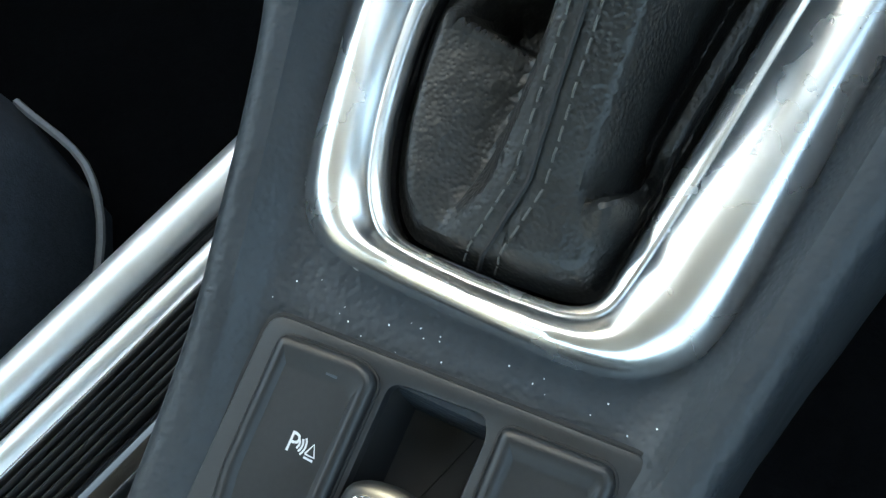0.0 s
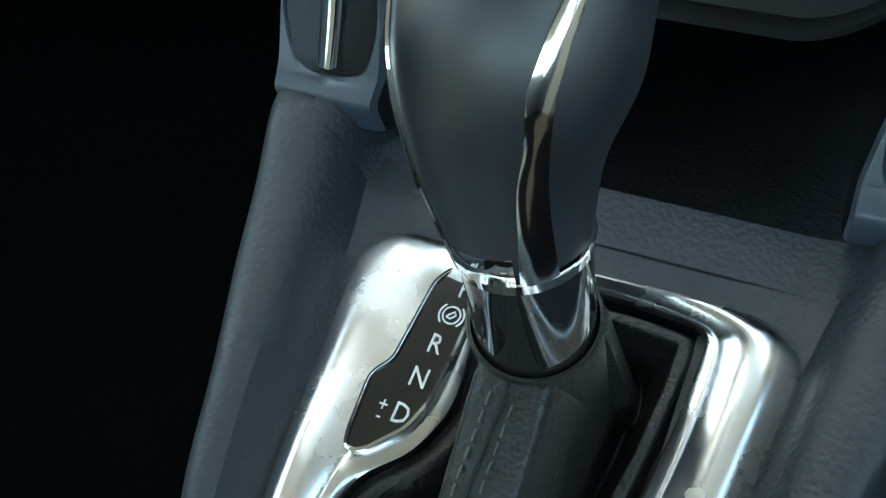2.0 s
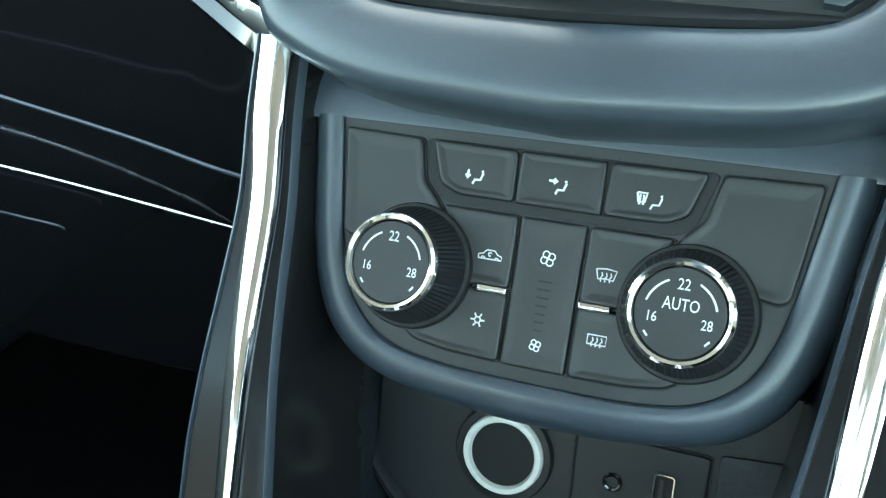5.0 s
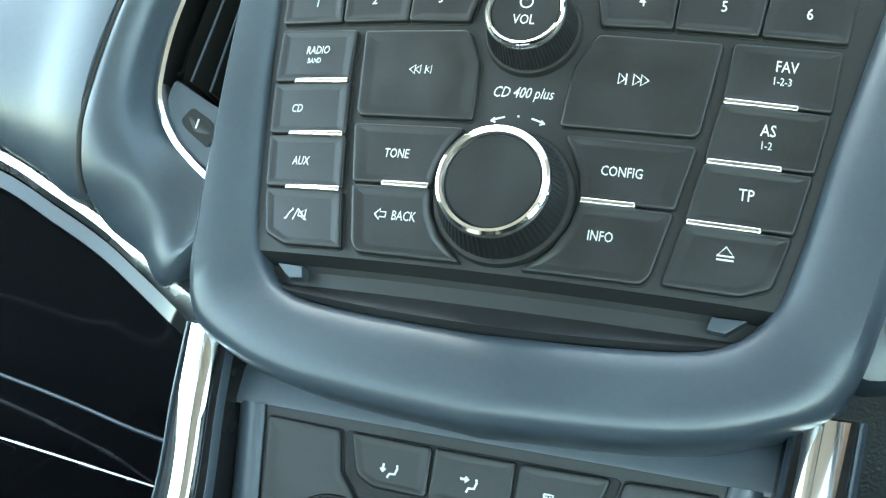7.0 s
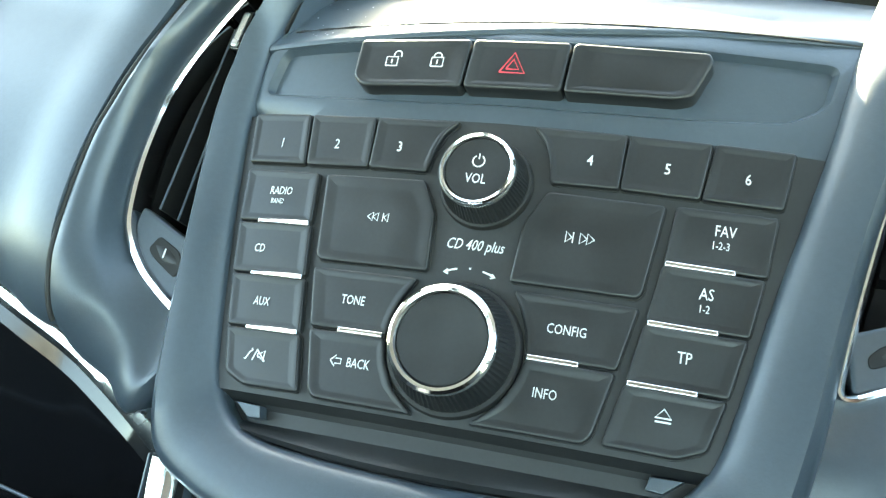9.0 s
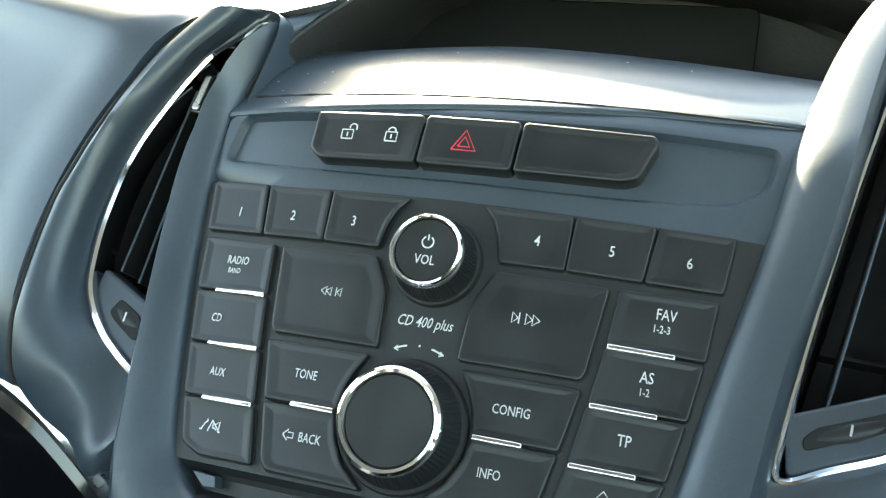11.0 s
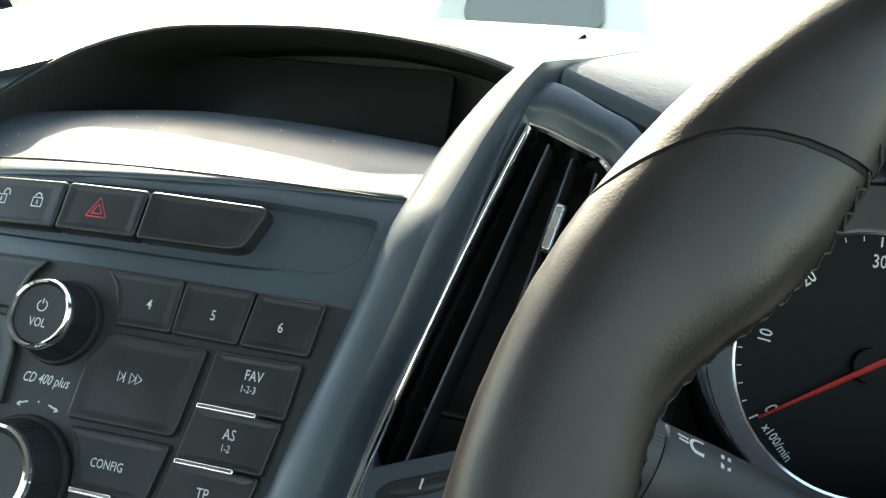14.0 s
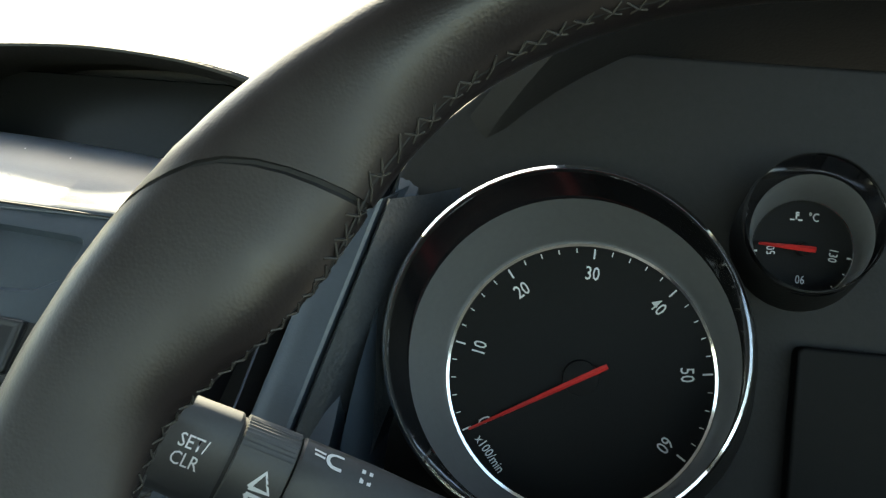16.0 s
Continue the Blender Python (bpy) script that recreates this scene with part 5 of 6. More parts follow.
def gear_lever():
    root = thing("gear_lever", pose(0, 0, 0), "black gear lever with chrome trim and a stitched leather gaiter", "gear lever")
    edge = [(p.x * 985, p.y * 985) for p in inner_edge]
    neck = (6.6, 24.0)
    step = lambda a, b, x: (lambda q: q * q * (3 - 2 * q))(max(0.0, min(1.0, (x - a) / (b - a))))
    table = lambda x, xs, ys: float(np.interp(x, xs, ys))
    ex, ey = np.array([q[0] for q in edge]), np.array([q[1] for q in edge])

    def height(u, v):
        """The leather's height in mm over the console: a stitched sleeve that leans back from the lever, in a sagging skirt."""
        e = float(np.min(np.hypot(ex - u, ey - v)))
        mid = table(v, [-86, -64, -40, 24], [2, 5, 6, 6.6])
        wide = table(v, [-86, -66, -40, 0, 24], [25, 17, 15.5, 16.5, 16.8])
        top = table(v, [-86, -80, -72, -60, -40, -20, 0, 9], [-5, 2.5, 7.5, 12, 20, 29, 37.5, 41])
        d = abs(u - mid) / wide
        r = math.hypot(u - neck[0], v - neck[1])
        fall = step(0.5, 1.32, d)
        sleeve = top - 2.2 * d * d - (top + 20) * fall
        if v > neck[1]:
            sleeve = 41 - 61 * step(15.6, 24, r)
        # the skirt: pouches behind, a loose flap along the driver's side
        sag = -3 - 17 * step(5, 15, e)
        if u < mid:
            pouch = (4.2 - 0.10 * (u + 30) ** 2 * (1 if u < -30 else 0.12)) * step(0, 5, e) - 4 * (1 - step(0, 5, e))
            k = 1 - step(-34, -25, v + 0.12 * (u + 22))
            sag = sag * (1 - k) + pouch * k + 1.3 * k * math.exp(-((v + 33 + 0.12 * (u + 22)) / 2.2) ** 2)
        else:
            flap = -2.5 + 4.5 * step(0, 3, e) - 21 * step(5.5, 9.5, e)
            k = 1 - step(-66, -56, v)
            low = -4 + 9 * step(0, 7, e) - 2 * step(8, 16, e)
            sag = max(flap, sag) * (1 - k) + low * k
        curl = 11.5 * math.exp(-(((u - 20.5) / 5.2) ** 2 + ((v + 62) / 6.5) ** 2)) - 9 * math.exp(-(((u - 24.5) / 3.6) ** 2 + ((v + 53) / 6.0) ** 2))
        soft = 3.0
        h = soft * math.log(math.exp(sleeve / soft) + math.exp(max(sag + curl, -40) / soft))
        h = h * step(0, 3.5, e) + min(h, -4.0) * (1 - step(0, 3.5, e))
        crumple = step(2, 9, e) * (0.5 * noise.noise((u * 0.11, v * 0.11, 3.0)) + 0.32 * noise.noise((u * 0.3, v * 0.3, 7.0)))
        tight = step(0, 22, v) * max(0.0, 1 - max(0.0, r - 24) / 10)
        return h + crumple + 0.42 * tight * math.sin(h * 1.15 + 2.4 * math.sin(math.atan2(v - 24, u - 6.6) * 3))

    lift = lambda u, v: SHIFT @ Vector((u / 1000, v / 1000, height(u, v) / 1000))
    loops = []
    for k in range(73):
        t = k / 72
        row = []
        for q in edge:
            a = math.atan2(q[1] - neck[1], q[0] - neck[0])
            w = t ** 0.9
            row.append(lift(q[0] + (neck[0] + 16.4 * math.cos(a) - q[0]) * w, q[1] + (neck[1] + 16.4 * math.sin(a) - q[1]) * w))
        loops.append(row)
    # the hem round the collar
    for r, h in ((16.6, 42.2), (16.2, 43.0), (15.4, 43.0), (15.0, 40)):
        loops.append([SHIFT @ Vector(((neck[0] + r * math.cos(a)) / 1000, (neck[1] + r * math.sin(a)) / 1000, h / 1000)) for a in (math.atan2(q[1] - neck[1], q[0] - neck[0]) for q in edge)])
    part("gaiter", loft(loops, True), M_LEATHER, root, "black grained leather gaiter")
    # two rows of stitches with a seam between, down the rear face
    seam_u = lambda v: table(v, [-84.5, -76, -64, -42, -18, 1, 8], [-2.5, 0.5, 3.8, 3.3, 3.4, 5.2, 5.8])
    thread, seam = bmesh.new(), []
    for off, is_seam in ((-3.3, False), (3.3, False), (0.0, True)):
        pts = []
        for k in range(90):
            v = -84 + 91.5 * k / 89
            u = seam_u(v) + off * (1.15 - 0.25 * k / 89)
            pts.append(lift(u, v) + Vector((0, -0.0003, 0.0005)))
        if is_seam:
            seam = pts
            continue
        length = 0.0
        acc = [0.0]
        for p, q in zip(pts, pts[1:]):
            length += (q - p).length
            acc.append(length)

        def along(d):
            for i in range(len(acc) - 1):
                if acc[i + 1] >= d:
                    return pts[i].lerp(pts[i + 1], (d - acc[i]) / max(acc[i + 1] - acc[i], 1e-9))
            return pts[-1]

        d = 0.001
        while d + 0.0032 < length:
            tube([along(d), along(d + 0.0016) + Vector((0, -0.0002, 0.0003)), along(d + 0.0032)], 0.0003, 5, thread)
            d += 0.0046
    st = part("stitching", thread, M_THREAD, root, "two rows of pale stitches")
    st["kind"] = "stuff"
    part("gaiter_seam", tube(seam, 0.0006, 5), M_GAP, root)

    # collar and grip
    path = [(0.0066, -0.2381, 0.668), (0.0057, -0.2374, 0.696), (0.0035, -0.2352, 0.7127), (0.0012, -0.2312, 0.7293), (0.0018, -0.2245, 0.7455), (0.0042, -0.2125, 0.7630)]
    size = [(0.0149, 0.0149), (0.0147, 0.0149), (0.0172, 0.0163), (0.0216, 0.0184), (0.0250, 0.0212), (0.0224, 0.0200)]
    rows = spline([(*p, *q) for p, q in zip(path, size)], 37)
    crest, apex = Vector(path[-1]), Vector((0.0070, -0.2015, 0.7796))
    for j in range(1, 8):  # a rounded top
        f = radians(j * 11.6)
        rows.append((*crest.lerp(apex, math.sin(f)), size[-1][0] * math.cos(f), size[-1][1] * math.cos(f)))

    def frame_at(k):
        p = Vector(rows[k][:3])
        d = (Vector(rows[min(k + 1, 43)][:3]) - Vector(rows[max(k - 1, 0)][:3])).normalized()
        e1 = (Vector((1, 0, 0)) - d * d.x).normalized()
        return p, e1, e1.cross(d).normalized() * -1, rows[k][3], rows[k][4]

    def surf(k, ang, lift=0.0):
        if k != int(k):
            return surf(int(k), ang, lift).lerp(surf(int(k) + 1, ang, lift), k - int(k))
        k = int(k)
        p, e1, e2, a, b = frame_at(k)
        c, s2 = math.cos(ang), math.sin(ang)
        sgn = -1 if e2.y > 0 else 1
        return p + e1 * (a + lift) * c + e2 * sgn * (b + lift) * s2

    angs = [2 * math.pi * i / 48 for i in range(48)]
    collar = [[surf(k, a) for a in angs] for k in range(0, 10)]
    part("collar", loft(collar, True), M_DARKCHROME, root, "glossy black chrome collar")
    part("collar_ring", loft([[surf(k, a, l) for a in angs] for k, l in ((9, 0.0), (9, 0.0005), (10, 0.0007), (10, 0.0003), (11, -0.0002))], True), M_CHROME, root, "chrome ring")
    grip = [[surf(k, a) for a in angs] for k in range(10, 44)]
    part("grip", loft(grip, True, False, True), M_KNOB, root, "satin black grip")
    # the face towards the driver is framed by a chrome line that swells into a broad band beside the thumb
    along_s = [0.24, 0.36, 0.46, 0.55, 0.65, 0.72, 0.78, 0.86, 0.925, 0.985]
    inner_a = [69, 66, 65, 63, 66, 62, 57, 49, 38, 24]
    outer_a = [39, 44, 48, 51, 54, 52, 48, 40.5, 27, 9]
    band = []
    for k in range(10, 42):
        f = k / 43
        c0, c1 = radians(table(f, along_s, inner_a)), radians(table(f, along_s, outer_a))
        band.append([surf(k, c0, -0.0004), surf(k, c0, 0.0006), surf(k, c0 + (c1 - c0) * 0.3, 0.0009), surf(k, c0 + (c1 - c0) * 0.7, 0.0008), surf(k, c1, 0.0005), surf(k, c1, -0.0004)])
    part("chrome_trim", loft(band, False), M_CHROME, root, "tapering bright chrome band")
    left_a = lambda f: radians(table(f, [0.24, 0.36, 0.47, 0.56, 0.65, 0.76, 0.91, 0.97], [126, 131, 129, 133, 138, 150, 158, 160]))
    left = [surf(k, left_a(k / 43), 0.0003) for k in range(10, 35, 3)]
    over = [surf(36.5 + 5.7 * math.sin(math.pi / 2 * i / 12) if i < 12 else 42.2 - 1.1 * ((i - 12) / 12) ** 2, radians(156 + 222 * i / 24), 0.0003) for i in range(25)]
    line = spline([tuple(p) for p in left + over[::2]], 200)
    part("chrome_trim", tube(line, [0.00062 + 0.00045 * min(1.0, k / 120) for k in range(200)], 8), M_CHROME, root, "thin bright chrome line")
    foot = []
    for k in (10, 11, 12, 13):
        foot.append([surf(k, radians(72 + 52 * i / 10), 0.0007 if k < 13 else 0.0001) for i in range(11)])
    part("chrome_foot", loft(foot, False), M_CHROME, root, "small bright chrome foot under the grip")
    return root


gear_lever()


def console_switches():
    """The row of switches behind the gear lever."""
    lie = SHIFT @ pose(0.0026, 0.0032, 0, -90, 0, 0)  # x right, y down into the console, z ahead
    root = thing("console_switch_panel", lie, "dark switch panel behind the gear lever", "switch panel")
    out = rounded(mm([(-44.5, -114), (43.5, -109.5), (46, -113), (46, -178), (-44.5, -178)]), 0.005)
    part("recess_joint", loft([[(u, y, v) for u, v in inset(out, d)] for d, y in ((-0.0008, 0.002), (-0.0008, -0.0004), (0.0002, -0.0004), (0.0002, 0.002))], True), M_GAP, root)
    well = rounded(mm([(-11.5, -117.5), (10.5, -115.5), (12.5, -120), (12.5, -168), (-11.5, -168)]), 0.003)
    flat_ring = lambda p, d, y: [(u, y, v) for u, v in inset(p, d)]
    out5 = rounded(mm([(-44.5, -114), (43.5, -109.5), (46, -113), (46, -178), (-44.5, -178)]), 0.005)
    part("panel", loft([flat_ring(out5, 0, 0.004), flat_ring(out5, 0, -0.0002), flat_ring(out5, 0.0004, -0.0009), flat_ring(out5, 0.0012, -0.0012), flat_ring(well, -0.0008, -0.0012), flat_ring(well, -0.0002, -0.0009), flat_ring(well, 0, -0.0002), flat_ring(well, 0, 0.006)], True), M_FACE, root)
    for nm, pts in (("parking_sensor_button", [(-39.5, -117.5), (-18.5, -115.8), (-13.6, -118.5), (-13.2, -168), (-36, -168), (-39, -150)]), ("blank_button", [(15, -115.4), (38.5, -114), (41, -117), (40, -168), (16, -168)])):
        p = rounded(mm(pts), 0.003)
        part("key_joint", slab(inset(p, -0.0006), -0.0016, 0.003, 0.0002), M_GAP, root)
        b = part(nm, slab(p, -0.0042, 0.003, 0.0022, dish=0.0012), M_BUTTON, root)
        if nm[0] == "p":
            lettering("letter", "P", -0.0256, -0.1382, 0.0066, -0.0032, b, wide=0.8)
            strokes("sensor_symbol", [arc(-3.6, -0.6, 2.2, -35, 35, 6), arc(-3.6, -0.6, 3.2, -35, 35, 6), arc(-3.6, -0.6, 4.2, -35, 35, 6), [(1.2, -2.2), (4.2, -2.2), (2.7, 1.2), (1.2, -2.2)], [(1.2, -3.2), (4.2, -3.2)]], -0.0230, -0.1374, 0.00078, -0.0032, b, w=0.00024)
            strokes("lamp_slit", [[(-1.4, 0), (1.4, 0)]], -0.0238, -0.1215, 0.001, -0.0034, b, M_SOFT, 0.0003, label="small unlit lamp slit")
    part("finger_well", loft([[(u, 0.003, v) for u, v in well], [(u, 0.008, v) for u, v in inset(well, 0.0006)], [(u, 0.016, v * 1.0) for u, v in inset(well, 0.003)]], True, False, True), M_GAP, root, "dark hollow for the finger")
    lever = rounded(mm([(-11, -139), (2, -137), (11, -141), (11, -168), (-11, -168)]), 0.005)
    br = part("parking_brake_switch", slab(lever, -0.0050, 0.004, 0.003), M_FACE, root)
    part("chrome_plate", slab(inset(lever, 0.0026), -0.0062, 0.0, 0.0014), M_CHROME, br, "bright chrome plate")
    return root


console_switches()


# ---- steering wheel ----
WHEEL = pose(0.387, -0.1018, 0.9378, -29.5, 0, 1.86)


def steering_wheel():
    root = thing("steering_wheel", WHEEL, "dark stitched leather steering wheel", "steering wheel")

    def rim_point(th, ph, lift=0.0):
        """th: round the wheel from the right, upwards; ph: round the rim's section, 0 outwards, 90 towards the driver."""
        deg = math.degrees(th) % 360
        bump = lambda at, w: math.exp(-((deg - at) / w) ** 2) + math.exp(-((deg - 180 + at) / w) ** 2)
        inner = max(0.0, -math.cos(ph))
        a, b = 0.0151 + (0.0231 * bump(145.9, 18.7) + 0.0108 * bump(173, 8)) * inner, 0.0177
        a += 0.0004 * noise.noise((deg * 0.35, ph * 1.5, 2.0)) + 0.00025 * noise.noise((deg * 1.4, ph * 3.0, 5.0))
        r = 0.1881 + (a + lift) * math.cos(ph)
        y = -(b + lift) * math.sin(ph)
        return Vector((r * math.cos(th), y, r * math.sin(th)))

    def skew(a, k):
        """The seams run slanting across the rim, later on its outside than on its inside."""
        return (16.5 * (math.cos(2 * math.pi * k / 28) + 1) / 2) if 100 < a < 200 else 0.0

    def arc_part(name, a0, a1, n, label=""):
        ring_at = lambda f: [rim_point(radians(a0 + skew(a0, k) + (a1 + skew(a1, k) - a0 - skew(a0, k)) * f), 2 * math.pi * k / 28) for k in range(28)]
        loops = [ring_at(i / n) for i in range(n + 1)]
        part(name, loft(loops, True), M_RIM, root, label)

    arc_part("rim_top", -0.1, 135.2, 80)
    arc_part("rim_side", 136.0, 224, 60)
    arc_part("rim_bottom", 224.8, 359.2, 50)
    for a in (135.6, 224.4):
        part("rim_seam", loft([[rim_point(radians(a + d + skew(a, k)), 2 * math.pi * k / 28, l) for k in range(28)] for d, l in ((-0.45, -0.0002), (-0.2, -0.0012), (0.2, -0.0012), (0.45, -0.0002))], True), M_GAP, root, "dark seam in the leather")
    # cross stitches along the inside of the rim
    thread = bmesh.new()
    rng = random.Random(5)
    for k in range(72):
        a = radians(62 + k * 2.05 + rng.uniform(-0.3, 0.3))
        turn = float(np.interp(math.degrees(a), [120, 134, 144, 175, 200], [0, 0, 17, 20, 12]))
        p0, p1 = 160 + turn + rng.uniform(-2, 1.5), 174 + turn + rng.uniform(-1.5, 2.5)
        for a0, a1 in ((0.0, 1.5), (1.7, 0.2)):
            q = [rim_point(a + radians(a0), radians(p0), -0.0001), rim_point(a + radians((a0 + a1) / 2), radians((p0 + p1) / 2), 0.0006), rim_point(a + radians(a1), radians(p1), -0.0001)]
            if a0 == 0.0 or rng.random() < 0.85:
                tube(q, 0.00036, 5, thread)
    st = part("rim_stitching", thread, M_DARKTHREAD, root, "dark cross stitches along the inside of the rim")
    st["kind"] = "stuff"
    gro = []
    for k in range(110):
        deg = 60 + k * 1.3
        turn = float(np.interp(deg, [120, 134, 144, 175, 200], [0, 0, 17, 20, 12]))
        gro.append([rim_point(radians(deg), radians(p + turn), l) for p, l in ((165.5, 0.00005), (166.6, 0.0002), (167.4, 0.0002), (168.5, 0.00005))])
    part("stitch_groove", loft(gro, False), M_GAP, root)
    for a0, w in ((200, 0.018), (-20, 0.018), (270, 0.02)):
        c, s = math.cos(radians(a0)), math.sin(radians(a0))
        loops = []
        for r, ww, y in ((0.05, w * 1.5, 0.012), (0.10, w, 0.010), (0.15, w, 0.004), (0.183, w * 1.3, 0.0)):
            loops.append([(r * c - s * ww * q, y + dy, r * s + c * ww * q) for q, dy in ((-1, 0.006), (-0.8, -0.002), (0, -0.004), (0.8, -0.002), (1, 0.006), (0, 0.012))])
        part("spoke", loft(loops, True, True, True), M_BUTTON, root)
    part("hub", lathe([(0.03, 0.06), (0.062, 0.05), (0.066, 0.02), (0.06, 0.004), (0.045, -0.004), (0.01, -0.006)], 40, (0, 0, -0.01)), M_GRAIN, root)
    return root


steering_wheel()


def column():
    root = thing("steering_column", WHEEL, "dark steering column cover behind the wheel", "steering column")
    part("cover", lathe([(0.05, 0.05), (0.055, 0.07), (0.06, 0.16), (0.062, 0.26)], 32, (0, 0, -0.03)), M_GRAIN, root)


column()


# ---- stalk ----
def stalk():
    a = Vector((0.195, -0.0215, 0.9390))
    b = a + Vector((0.1455, 0.067, -0.078))
    d = (b - a).normalized()
    side = d.cross(Vector((0, -1, 0.3))).normalized()
    m = Matrix.Translation(a) @ Matrix((d, side, d.cross(side))).transposed().to_4x4()
    root = thing("indicator_stalk", m, "black indicator stalk with white symbols and a ribbed ring", "stalk")

    def turned(name, prof, mat, label="", n=40, ribs=False):
        loops = []
        for x, r in prof:
            loops.append([(x, (r + (0.0003 if ribs and i % 2 else 0)) * math.cos(2 * math.pi * i / n), (r + (0.0003 if ribs and i % 2 else 0)) * 0.6 * math.sin(2 * math.pi * i / n)) for i in range(n)])
        return part(name, loft(loops, True, True, True), mat, root, label, angle=30)

    turned("tip", [(-0.010, 0.004), (-0.0095, 0.0150), (-0.007, 0.0172), (0.0135, 0.0180), (0.0145, 0.0174)], M_STALK)
    turned("ring_joint", [(0.0145, 0.0168), (0.0158, 0.0168)], M_GAP)
    turned("ribbed_ring", [(0.0158, 0.0174), (0.0162, 0.0180), (0.0345, 0.0184), (0.0349, 0.0178)], M_STALK, "ribbed black ring", 120, True)
    turned("shaft", [(0.0355, 0.0176), (0.0365, 0.0184), (0.06, 0.0186), (0.10, 0.0175), (0.17, 0.0165)], M_STALK)
    return root


stalk_root = stalk()


def stalk_print(kind, x, ang, k):
    """White print on the stalk's skin, x along it."""
    lines = {"up": [[(-1, -0.8), (1, -0.8), (0, 0.9), (-1, -0.8)]], "down": [[(-1, 0.8), (1, 0.8), (0, -0.9), (-1, 0.8)]], "lamp": [arc(0, 0, 1, 90, 270, 8), [(0, 1), (0.8, 1)], [(0, -1), (0.8, -1)]], "lines": [[(-1, 0.5), (0.9, 0.3)], [(-0.8, -0.4), (0.9, -0.6)]], "bars": [[(-0.5, -1), (-0.5, 1)], [(0.4, -1), (0.4, 1)]]}[kind]
    bm = bmesh.new()
    for ln in lines:
        rows = []
        for i, p in enumerate(ln):
            q0, q1 = Vector(ln[max(i - 1, 0)]), Vector(ln[min(i + 1, len(ln) - 1)])
            d = (q1 - q0)
            d = Vector((-d.y, d.x)).normalized() * 0.22
            row = []
            for sg in (1, -1):
                u, v = (p[0] + d.x * sg) * k, (p[1] + d.y * sg) * k
                a = ang - v / 0.017
                row.append((x + u, 0.0188 * math.cos(a), 0.0188 * 0.6 * math.sin(a)))
            rows.append(row)
        loft(rows, False, bm=bm)
    part("symbol", bm, M_PRINT, stalk_root, "white printed symbol", smooth=False)


def stalk_word(body, x, ang, size):
    ob = lettering("word", body, 0, 0, size, 0, stalk_root, wide=0.85)
    for vert in ob.data.vertices:
        a = ang - vert.co.z / 0.017
        vert.co = (x + vert.co.x, 0.0184 * math.cos(a), 0.0184 * 0.6 * math.sin(a))


FRONT = radians(-100)
stalk_word("SET/", 0.0025, FRONT - 0.17, 0.0062)
stalk_word("CLR", 0.0020, FRONT + 0.17, 0.0062)
stalk_print("up", 0.0275, FRONT + 0.0, 0.0034)
stalk_print("down", 0.0275, FRONT + 0.45, 0.0034)
stalk_print("lines", 0.0415, FRONT - 0.98, 0.0022)
stalk_print("lamp", 0.0475, FRONT - 0.94, 0.0030)
stalk_print("bars", 0.0590, FRONT - 0.86, 0.0030)


# ---- instruments ----
CLUSTER = pose(0.3035, 0.0948, 0.9351, -18.57, 1.68, 11.88)  # the dials are turned towards the driver
BINNACLE = pose(0.3058, 0.1007, 0.9376, -33, 0, 0)


